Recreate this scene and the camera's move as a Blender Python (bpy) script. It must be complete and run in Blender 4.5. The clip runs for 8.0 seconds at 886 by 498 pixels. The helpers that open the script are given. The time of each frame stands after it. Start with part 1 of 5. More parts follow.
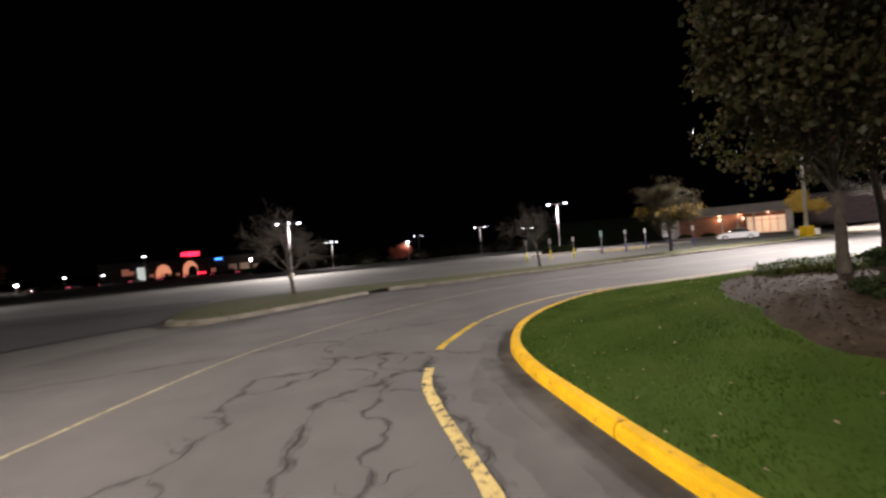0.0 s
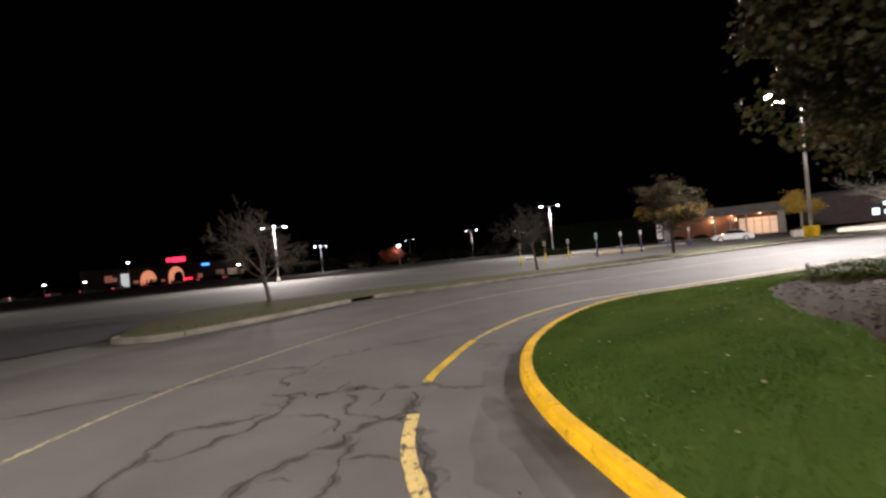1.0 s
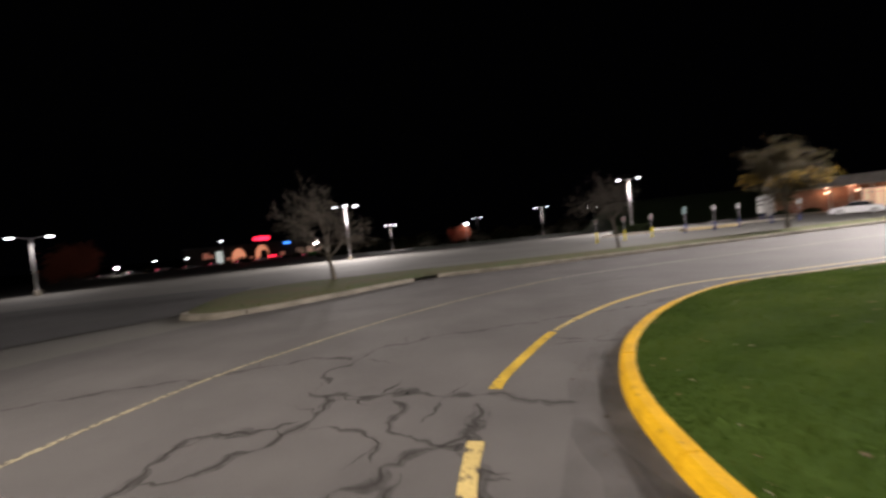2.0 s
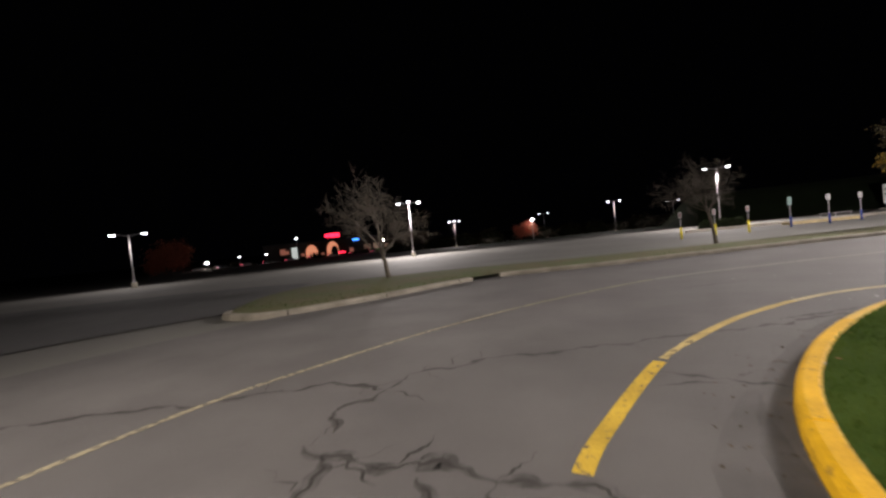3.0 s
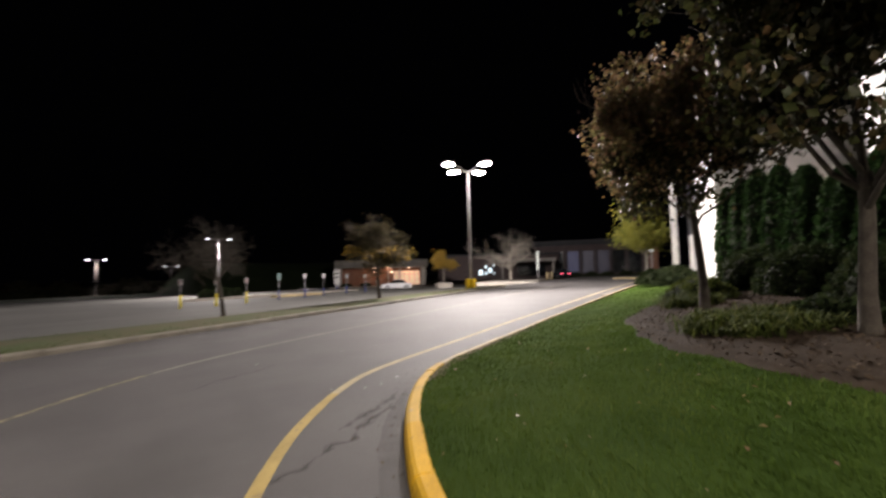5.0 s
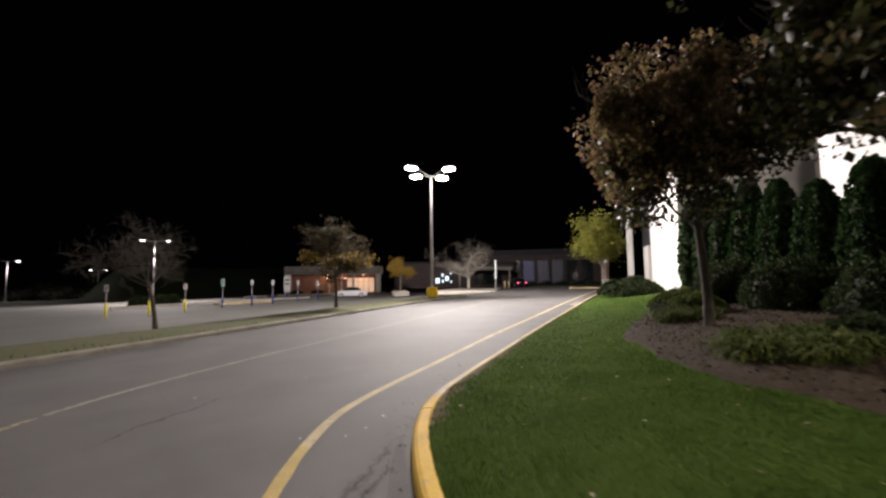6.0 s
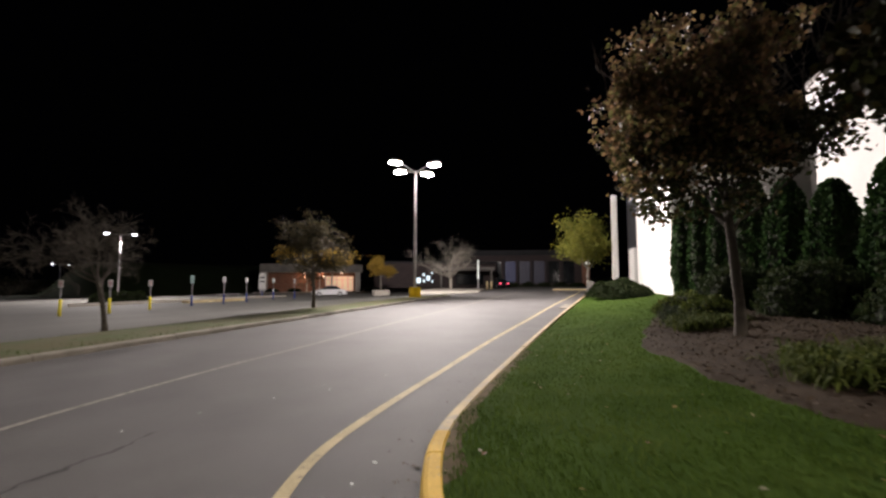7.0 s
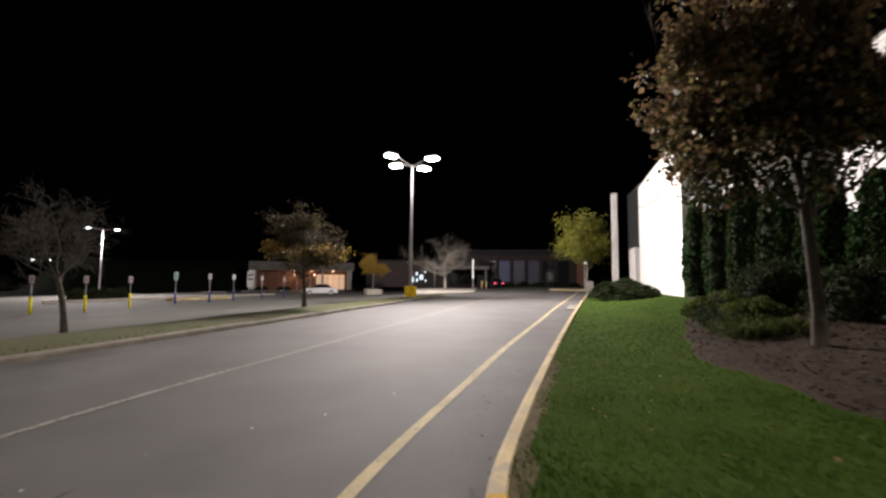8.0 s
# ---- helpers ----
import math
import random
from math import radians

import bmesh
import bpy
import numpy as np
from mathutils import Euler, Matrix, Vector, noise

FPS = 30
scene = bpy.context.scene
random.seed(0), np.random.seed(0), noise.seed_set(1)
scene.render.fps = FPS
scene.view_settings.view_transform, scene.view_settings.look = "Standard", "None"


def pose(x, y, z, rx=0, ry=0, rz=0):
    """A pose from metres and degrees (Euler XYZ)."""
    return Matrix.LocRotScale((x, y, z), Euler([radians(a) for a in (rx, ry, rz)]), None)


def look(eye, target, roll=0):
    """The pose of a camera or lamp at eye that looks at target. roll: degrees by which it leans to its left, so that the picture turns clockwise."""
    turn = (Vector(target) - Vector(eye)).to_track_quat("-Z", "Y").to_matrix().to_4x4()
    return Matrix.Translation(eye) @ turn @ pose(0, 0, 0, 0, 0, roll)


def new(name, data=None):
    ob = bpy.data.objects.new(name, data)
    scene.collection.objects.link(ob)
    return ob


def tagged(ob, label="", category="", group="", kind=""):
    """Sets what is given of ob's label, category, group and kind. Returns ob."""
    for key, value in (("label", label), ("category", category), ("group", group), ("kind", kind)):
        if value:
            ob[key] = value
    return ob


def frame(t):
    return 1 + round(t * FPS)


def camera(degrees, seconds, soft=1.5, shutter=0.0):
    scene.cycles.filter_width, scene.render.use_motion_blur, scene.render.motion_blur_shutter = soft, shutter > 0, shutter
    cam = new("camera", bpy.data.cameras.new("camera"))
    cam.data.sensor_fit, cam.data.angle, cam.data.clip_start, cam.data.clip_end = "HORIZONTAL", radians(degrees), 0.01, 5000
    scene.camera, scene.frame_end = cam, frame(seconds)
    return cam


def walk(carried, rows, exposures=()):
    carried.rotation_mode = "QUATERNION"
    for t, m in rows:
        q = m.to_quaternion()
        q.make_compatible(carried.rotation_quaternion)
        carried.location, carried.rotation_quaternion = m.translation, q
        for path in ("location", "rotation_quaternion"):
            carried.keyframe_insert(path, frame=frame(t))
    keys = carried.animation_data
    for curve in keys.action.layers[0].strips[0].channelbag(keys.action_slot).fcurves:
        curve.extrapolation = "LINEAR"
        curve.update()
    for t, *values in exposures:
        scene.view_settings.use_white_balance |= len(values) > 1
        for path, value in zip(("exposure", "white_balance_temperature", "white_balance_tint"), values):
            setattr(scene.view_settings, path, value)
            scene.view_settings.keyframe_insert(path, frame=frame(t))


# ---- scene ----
cam = camera(93.0, 8.0, soft=2.5, shutter=0.8)
PATH = [
    (0, (0.362, 0.531, 1.675), (0.247, 2.528, 1.659), -4.79),
    (0.5, (0.279, 1.327, 1.638), (0.241, 3.327, 1.632), -5.07),
    (1, (0.308, 2.108, 1.632), (0.235, 4.107, 1.630), -5.16),
    (1.5, (0.249, 2.738, 1.582), (0.092, 4.731, 1.574), -5.23),
    (2, (0.215, 3.317, 1.547), (-0.186, 5.275, 1.472), -5.51),
    (2.2, (0.153, 3.633, 1.598), (-0.349, 5.567, 1.501), -5.81),
    (3.3, (-0.088, 5.309, 1.412), (-0.795, 7.179, 1.358), -5.65),
    (3.5, (-0.140, 5.576, 1.438), (-0.537, 7.534, 1.350), -4.06),
    (3.7, (-0.173, 5.712, 1.424), (-0.275, 7.708, 1.346), -3.14),
    (3.9, (-0.072, 6.107, 1.428), (0.217, 8.085, 1.377), -3.11),
    (4, (-0.101, 6.251, 1.449), (0.418, 8.182, 1.426), -2.40),
    (4.2, (-0.026, 6.447, 1.441), (0.783, 8.276, 1.437), -2.31),
    (4.5, (0.020, 6.965, 1.408), (1.077, 8.664, 1.421), -2.03),
    (4.6, (0.031, 7.077, 1.361), (1.155, 8.731, 1.378), -1.83),
    (5, (0.116, 7.525, 1.424), (1.444, 9.016, 1.540), -1.36),
    (6.5, (0.813, 9.301, 1.469), (2.319, 10.609, 1.609), -0.41),
    (7, (1.173, 9.752, 1.473), (2.717, 11.014, 1.620), 0.08),
    (7.5, (1.543, 10.372, 1.438), (3.114, 11.600, 1.585), 0.45),
    (8, (1.885, 10.853, 1.420), (3.455, 12.083, 1.565), 0.54),
]
walk(cam, [(t, look(eye, target, roll)) for t, eye, target, roll in PATH],
     exposures=[(0.0, 0.4), (1.0, 0.34), (2.2, 0.3), (4.0, 0.3), (5.2, 0.25), (6.5, 0.1), (8.0, 0.0)])

# ---- world and lamps ----
world = bpy.data.worlds.new("night_sky")
world.use_nodes = True
scene.world = world
bg = world.node_tree.nodes["Background"]
bg.inputs["Color"].default_value = (0.55, 0.55, 0.75, 1)
bg.inputs["Strength"].default_value = 0.0005


def lamp(x, y, z, watts, radius=0.25, colour=(1.0, 0.9, 0.82)):
    """A lamp inside a lantern."""
    data = bpy.data.lights.new("lantern_light", "POINT")
    data.energy, data.shadow_soft_size, data.color = watts, radius, colour
    ob = new("lantern_light", data)
    ob.location = (x, y, z)
    return ob


def downlamp(x, y, z, tx, ty, tz, watts, cone=150, radius=0.2, colour=(1.0, 0.90, 0.865), blend=0.6):
    """A lantern that throws its light towards a point."""
    data = bpy.data.lights.new("lantern_light", "SPOT")
    data.energy, data.shadow_soft_size, data.color = watts, radius, colour
    data.spot_size, data.spot_blend = radians(cone), blend
    ob = new("lantern_light", data)
    ob.matrix_world = look((x, y, z), (tx, ty, tz))
    return ob


MAIN = Vector((23.6, 30.7, 0.2))       # tall four-headed pole beside the road
BEHIND = Vector((-8.0, -6.0, 0.0))    # pole at the lot entrance
W_MAIN, W_BEHIND, W_LOT = 31500, 18500, 36000


# ---- materials ----
def mat(name, colour, rough=0.8, metal=0.0, second=None, scale=6.0, fine=60.0, bump=0.3, spec=0.3, amount=0.5, island=0.0, detail=6.0):
    """Two scales of colour change, with fine relief."""
    m = bpy.data.materials.new(name)
    m.use_nodes = True
    nt = m.node_tree
    b = nt.nodes["Principled BSDF"]
    b.inputs["Roughness"].default_value, b.inputs["Metallic"].default_value = rough, metal
    b.inputs["Specular IOR Level"].default_value = spec
    second = second or tuple(c * 0.6 for c in colour)
    tc = nt.nodes.new("ShaderNodeTexCoord")
    big, small = nt.nodes.new("ShaderNodeTexNoise"), nt.nodes.new("ShaderNodeTexNoise")
    big.inputs["Scale"].default_value, small.inputs["Scale"].default_value = scale, fine
    big.inputs["Detail"].default_value = detail
    small.inputs["Detail"].default_value = 3
    for n in (big, small):
        nt.links.new(tc.outputs["Object"], n.inputs["Vector"])
    mix = nt.nodes.new("ShaderNodeMix")
    mix.data_type = "RGBA"
    mix.inputs[6].default_value, mix.inputs[7].default_value = (*colour, 1), (*second, 1)
    add = nt.nodes.new("ShaderNodeMath")
    add.operation = "MULTIPLY_ADD"
    ramp = nt.nodes.new("ShaderNodeMapRange")
    ramp.inputs[1].default_value, ramp.inputs[2].default_value = 0.35, 0.68
    nt.links.new(big.outputs["Fac"], add.inputs[0])
    add.inputs[1].default_value = 0.65
    m2 = nt.nodes.new("ShaderNodeMath")
    m2.operation = "MULTIPLY"
    m2.inputs[1].default_value = 0.35
    nt.links.new(small.outputs["Fac"], m2.inputs[0])
    nt.links.new(m2.outputs[0], add.inputs[2])
    nt.links.new(add.outputs[0], ramp.inputs[0])
    last = ramp.outputs[0]
    if island:
        geo = nt.nodes.new("ShaderNodeNewGeometry")
        m3 = nt.nodes.new("ShaderNodeMix")
        m3.inputs[0].default_value = island
        nt.links.new(last, m3.inputs[2])
        nt.links.new(geo.outputs["Random Per Island"], m3.inputs[3])
        last = m3.outputs[0]
    nt.links.new(last, mix.inputs[0])
    nt.links.new(mix.outputs[2], b.inputs["Base Color"])
    if bump:
        bp = nt.nodes.new("ShaderNodeBump")
        bp.inputs["Strength"].default_value, bp.inputs["Distance"].default_value = bump, 0.01
        nt.links.new(small.outputs["Fac"], bp.inputs["Height"])
        nt.links.new(bp.outputs[0], b.inputs["Normal"])
    return m


def worn(name, paint, under, lost=0.45, scale=9.0):
    """Paint that has come off in flakes."""
    m = mat(name, paint, 0.8, scale=2.0, fine=40, bump=0.35, spec=0.16)
    nt = m.node_tree
    b = nt.nodes["Principled BSDF"]
    old = b.inputs["Base Color"].links[0].from_socket
    tc = nt.nodes.new("ShaderNodeTexCoord")
    n = nt.nodes.new("ShaderNodeTexNoise")
    n.inputs["Scale"].default_value, n.inputs["Detail"].default_value, n.inputs["Roughness"].default_value = scale, 8, 0.7
    r = nt.nodes.new("ShaderNodeMapRange")
    r.inputs[1].default_value, r.inputs[2].default_value = lost - 0.04, lost + 0.04
    mix = nt.nodes.new("ShaderNodeMix")
    mix.data_type = "RGBA"
    mix.inputs[6].default_value = (*under, 1)
    nt.links.new(tc.outputs["Object"], n.inputs["Vector"])
    nt.links.new(n.outputs["Fac"], r.inputs[0])
    nt.links.new(r.outputs[0], mix.inputs[0])
    nt.links.new(old, mix.inputs[7])
    nt.links.new(mix.outputs[2], b.inputs["Base Color"])
    return m


def glow(name, colour, strength, base=None):
    m = bpy.data.materials.new(name)
    m.use_nodes = True
    b = m.node_tree.nodes["Principled BSDF"]
    b.inputs["Base Color"].default_value = (*(base or colour), 1)
    b.inputs["Emission Color"].default_value = (*colour, 1)
    b.inputs["Emission Strength"].default_value = strength
    return m


def leafy(name, colours, rough=0.45, spec=0.4, thin=0.3, patch=0.0):
    """Leaves: a colour for each leaf, some light let through."""
    m = bpy.data.materials.new(name)
    m.use_nodes = True
    nt = m.node_tree
    b = nt.nodes["Principled BSDF"]
    b.inputs["Roughness"].default_value = rough
    b.inputs["Specular IOR Level"].default_value = spec
    geo, ramp = nt.nodes.new("ShaderNodeNewGeometry"), nt.nodes.new("ShaderNodeValToRGB")
    ramp.color_ramp.interpolation = "LINEAR"
    while len(ramp.color_ramp.elements) < len(colours):
        ramp.color_ramp.elements.new(0.5)
    for n, c in enumerate(colours):
        ramp.color_ramp.elements[n].position = n / (len(colours) - 1)
        ramp.color_ramp.elements[n].color = (*c, 1)
    if patch:
        tc, n, r = nt.nodes.new("ShaderNodeTexCoord"), nt.nodes.new("ShaderNodeTexNoise"), nt.nodes.new("ShaderNodeMapRange")
        n.inputs["Scale"].default_value, n.inputs["Detail"].default_value = 1.5, 6
        r.inputs[1].default_value, r.inputs[2].default_value = 0.32, 0.68
        mx = nt.nodes.new("ShaderNodeMix")
        mx.inputs[0].default_value = patch
        nt.links.new(tc.outputs["Object"], n.inputs["Vector"])
        nt.links.new(n.outputs["Fac"], r.inputs[0])
        nt.links.new(geo.outputs["Random Per Island"], mx.inputs[2])
        nt.links.new(r.outputs[0], mx.inputs[3])
        nt.links.new(mx.outputs[0], ramp.inputs[0])
    else:
        nt.links.new(geo.outputs["Random Per Island"], ramp.inputs[0])
    nt.links.new(ramp.outputs[0], b.inputs["Base Color"])
    tr = nt.nodes.new("ShaderNodeBsdfTranslucent")
    nt.links.new(ramp.outputs[0], tr.inputs[0])
    mx = nt.nodes.new("ShaderNodeMixShader")
    mx.inputs[0].default_value = thin
    nt.links.new(b.outputs[0], mx.inputs[1])
    nt.links.new(tr.outputs[0], mx.inputs[2])
    nt.links.new(mx.outputs[0], nt.nodes["Material Output"].inputs[0])
    return m


def brickwork(name, a, b2, mortar):
    m = mat(name, a, 0.9)
    nt = m.node_tree
    b = nt.nodes["Principled BSDF"]
    tc = nt.nodes.new("ShaderNodeTexCoord")
    mp = nt.nodes.new("ShaderNodeMapping")
    mp.inputs["Rotation"].default_value = (radians(90), 0, 0)
    br = nt.nodes.new("ShaderNodeTexBrick")
    br.inputs["Color1"].default_value, br.inputs["Color2"].default_value, br.inputs["Mortar"].default_value = (*a, 1), (*b2, 1), (*mortar, 1)
    br.inputs["Scale"].default_value = 1.0
    br.inputs["Brick Width"].default_value, br.inputs["Row Height"].default_value, br.inputs["Mortar Size"].default_value = 0.4, 0.2, 0.012
    nt.links.new(tc.outputs["Object"], mp.inputs[0])
    nt.links.new(mp.outputs[0], br.inputs[0])
    nt.links.new(br.outputs[0], b.inputs["Base Color"])
    return m


ASPHALT = mat("road_asphalt", (0.124, 0.118, 0.116), 0.8, second=(0.08, 0.076, 0.075), scale=0.7, fine=160, bump=0.5, spec=0.26)
LOT = mat("lot_asphalt", (0.15, 0.147, 0.135), 0.85, second=(0.095, 0.092, 0.085), scale=0.12, fine=90, bump=0.4)
LANE = mat("sealed_asphalt", (0.085, 0.083, 0.083), 0.85, second=(0.055, 0.054, 0.054), scale=0.4, fine=110, bump=0.4)
TAR = mat("crack_filler", (0.042, 0.038, 0.036), 0.8, scale=9, fine=200, bump=0.6)


def dark_film(name, colour, cover, scale=1.6, low=0.15, high=0.7):
    """A thin uneven dark film that lets the road show through."""
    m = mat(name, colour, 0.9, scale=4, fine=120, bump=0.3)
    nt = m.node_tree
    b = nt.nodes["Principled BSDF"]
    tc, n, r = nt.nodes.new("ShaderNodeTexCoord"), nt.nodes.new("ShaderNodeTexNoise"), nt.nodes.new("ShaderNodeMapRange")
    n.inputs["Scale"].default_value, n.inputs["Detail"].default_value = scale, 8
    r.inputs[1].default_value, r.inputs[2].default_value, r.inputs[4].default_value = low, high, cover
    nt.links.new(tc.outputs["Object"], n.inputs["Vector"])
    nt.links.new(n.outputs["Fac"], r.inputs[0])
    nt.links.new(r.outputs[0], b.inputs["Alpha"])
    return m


GUTTER_BAND = dark_film("gutter_film", (0.035, 0.029, 0.025), 0.24, 1.6, 0.3, 0.75)
STAIN = dark_film("crack_stain", (0.036, 0.032, 0.030), 0.42, 5.0, 0.36, 0.68)
YELLOW = worn("kerb_yellow_paint", (0.80, 0.46, 0.012), (0.16, 0.10, 0.035), 0.36, 9)
MIDKERB = worn("worn_kerb_yellow", (0.74, 0.47, 0.07), (0.40, 0.31, 0.16), 0.36, 6)
PALE = worn("faded_kerb_paint", (0.62, 0.49, 0.27), (0.40, 0.34, 0.24), 0.44, 5)
LINE = worn("line_paint", (0.62, 0.42, 0.05), (0.09, 0.08, 0.07), 0.40, 11)
LINE_FAR = worn("greyed_line_paint", (0.56, 0.42, 0.15), (0.22, 0.19, 0.13), 0.38, 10)
LINE_CREAM = worn("cream_line_paint", (0.60, 0.50, 0.29), (0.24, 0.21, 0.15), 0.38, 10)
LINE_OLD = worn("old_line_paint", (0.37, 0.33, 0.22), (0.10, 0.09, 0.08), 0.47, 14)
LINE_PALE = worn("pale_line_paint", (0.36, 0.34, 0.30), (0.12, 0.11, 0.10), 0.44, 14)
LINE_BAD = worn("flaked_line_paint", (0.62, 0.48, 0.19), (0.07, 0.063, 0.055), 0.445, 9)
CONCRETE = mat("kerb_concrete", (0.29, 0.265, 0.22), 0.9, second=(0.14, 0.125, 0.10), scale=2.2, fine=70, bump=0.5)
APRON = mat("pale_concrete", (0.5, 0.46, 0.4), 0.9, second=(0.36, 0.33, 0.29), scale=0.8, fine=40)
SOIL = mat("lawn_soil", (0.062, 0.102, 0.020), 0.95, second=(0.034, 0.062, 0.013), scale=1.2, fine=60, bump=1.0, spec=0.02)
VERGE = mat("thin_verge_grass", (0.06, 0.085, 0.02), 0.95, second=(0.10, 0.075, 0.035), scale=0.9, fine=50, bump=1.0)
EARTH = mat("bare_earth", (0.17, 0.13, 0.085), 0.95, second=(0.09, 0.07, 0.045), scale=5, fine=70, bump=0.9, spec=0.05)
MULCH = mat("mulch", (0.056, 0.040, 0.027), 0.95, second=(0.028, 0.020, 0.014), scale=4, fine=45, bump=1.0, spec=0.08)
CHIP = mat("mulch_chip", (0.11, 0.082, 0.058), 0.9, second=(0.032, 0.023, 0.016), scale=5, fine=70, island=0.8, spec=0.08)
BLADE = leafy("grass_blade", [(0.024, 0.044, 0.008), (0.051, 0.083, 0.015), (0.090, 0.120, 0.028)], 0.9, 0.01, 0.5, 0.65)
LITTER = leafy("fallen_leaf", [(0.30, 0.22, 0.10), (0.16, 0.09, 0.04), (0.42, 0.36, 0.26)], 0.6)
BARK = mat("grey_bark", (0.085, 0.073, 0.058), 0.95, second=(0.038, 0.031, 0.026), scale=7, fine=45, bump=1.0)
BARK_MID = mat("dull_bark", (0.19, 0.165, 0.135), 0.95, second=(0.09, 0.078, 0.065), scale=7, fine=45, bump=0.8)
BARK_WHITE = mat("bleached_bark", (0.46, 0.42, 0.36), 0.95, second=(0.28, 0.25, 0.21), scale=7, fine=45, bump=0.8)
BARK_PALE = mat("pale_bark", (0.30, 0.27, 0.23), 0.95, second=(0.16, 0.14, 0.12), scale=7, fine=45, bump=0.8)
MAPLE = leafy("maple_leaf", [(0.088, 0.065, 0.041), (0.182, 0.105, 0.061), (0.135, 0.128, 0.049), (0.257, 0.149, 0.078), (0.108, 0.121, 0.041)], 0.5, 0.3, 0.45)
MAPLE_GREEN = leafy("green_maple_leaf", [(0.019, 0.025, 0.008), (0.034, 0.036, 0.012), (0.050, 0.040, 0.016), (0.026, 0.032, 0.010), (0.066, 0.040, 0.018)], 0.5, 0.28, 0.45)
LOCUST = leafy("yellow_locust_leaf", [(0.28, 0.17, 0.025), (0.42, 0.27, 0.04), (0.20, 0.15, 0.04)], 0.6)
LIME = leafy("yellow_green_leaf", [(0.16, 0.17, 0.025), (0.26, 0.25, 0.04), (0.12, 0.14, 0.02)], 0.6)
RUSSET = leafy("russet_leaf", [(0.55, 0.17, 0.11), (0.42, 0.12, 0.07)], 0.6)
BROWNISH = leafy("dry_brown_leaf", [(0.050, 0.042, 0.022), (0.072, 0.058, 0.030), (0.040, 0.036, 0.018)], 0.7, 0.2)
HEDGE = leafy("hedge_leaf", [(0.014, 0.022, 0.008), (0.022, 0.034, 0.012), (0.032, 0.038, 0.015)], 0.85, 0.12)
THUJA = leafy("arborvitae_spray", [(0.012, 0.028, 0.009), (0.02, 0.042, 0.012), (0.028, 0.05, 0.016)], 0.9, 0.08)
COVER = leafy("ground_cover_leaf", [(0.035, 0.050, 0.012), (0.062, 0.082, 0.018), (0.12, 0.135, 0.034)], 0.75, 0.12)
# near-black colour stands for the shade inside shrubs and conifers
INNER_SHADE = mat("painted_inner_shade", (0.016, 0.02, 0.009), 1.0, scale=8, fine=40)
STEEL = mat("galvanised_steel", (0.42, 0.41, 0.42), 0.5, 0.6, scale=3, fine=30, bump=0.1)
POLE = mat("painted_pole", (0.55, 0.53, 0.54), 0.5, 0.2, scale=2, fine=30, bump=0.1)
HEAD = mat("lantern_housing", (0.12, 0.11, 0.11), 0.5, 0.5)
BASE_Y = worn("yellow_pole_base", (0.72, 0.47, 0.015), (0.35, 0.27, 0.12), 0.34, 4)
BULB = glow("lantern_glass", (1.0, 0.9, 0.82), 120)
BULB_COOL = glow("cool_lantern_glass", (0.92, 0.93, 1.0), 12)
PORCH = glow("porch_lantern_glass", (1.0, 0.72, 0.5), 4)
POST_Y = mat("yellow_sleeve", (0.75, 0.62, 0.03), 0.5, scale=3)
POST_B = mat("blue_sleeve", (0.03, 0.05, 0.22), 0.5, scale=3)
SIGN_W = mat("white_sign", (0.72, 0.72, 0.70), 0.5, scale=3, bump=0.05)
SIGN_G = mat("pale_green_sign", (0.42, 0.62, 0.58), 0.5, scale=3, bump=0.05)
SIGN_R = mat("red_print", (0.42, 0.06, 0.10), 0.5, scale=3, bump=0.05)
INK = mat("dark_print", (0.04, 0.04, 0.05), 0.6)
BRICK = brickwork("red_brick", (0.30, 0.13, 0.08), (0.22, 0.09, 0.06), (0.28, 0.24, 0.2))
BRICK_D = brickwork("dark_brick", (0.07, 0.05, 0.05), (0.05, 0.038, 0.039), (0.05, 0.045, 0.043))
FASCIA = mat("grey_fascia", (0.27, 0.25, 0.23), 0.8, scale=1.0, fine=20)
WHITE = mat("white_render", (0.66, 0.64, 0.62), 0.9, second=(0.54, 0.52, 0.50), scale=0.5, fine=25, bump=0.3)
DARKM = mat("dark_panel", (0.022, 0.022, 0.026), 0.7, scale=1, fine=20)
FRAME = mat("pale_window_frame", (0.6, 0.56, 0.5), 0.6)
CARPAINT = mat("white_car_paint", (0.75, 0.75, 0.77), 0.25, 0.0, second=(0.68, 0.68, 0.70), scale=1, fine=10, bump=0.0, spec=0.5)
CARDARK = mat("black_car_paint", (0.02, 0.02, 0.025), 0.25, 0.0, scale=1, fine=10, bump=0.0, spec=0.5)
GLASS = mat("dark_car_glass", (0.02, 0.022, 0.025), 0.08, bump=0.0, spec=0.6)
TYRE = mat("tyre_rubber", (0.02, 0.02, 0.02), 0.85)
RIM = mat("alloy_rim", (0.45, 0.45, 0.46), 0.35, 0.8)
LIT_WARM = glow("lit_warm_window", (1.0, 0.70, 0.49), 0.34)
LIT_WHITE = glow("lit_white_window", (0.75, 0.9, 1.0), 1.2)
LIT_BLUE = glow("dim_blue_window", (0.10, 0.12, 0.40), 0.085, (0.012, 0.012, 0.016))
LIT_DIM = glow("faint_violet_window", (0.13, 0.11, 0.30), 0.035, (0.012, 0.012, 0.016))
RED_SIGN = glow("red_neon", (1.0, 0.02, 0.06), 3.0)
BLUE_SIGN = glow("blue_neon", (0.05, 0.25, 1.0), 3.0)
ORANGE = glow("sodium_lit_entrance", (1.0, 0.36, 0.20), 0.55)
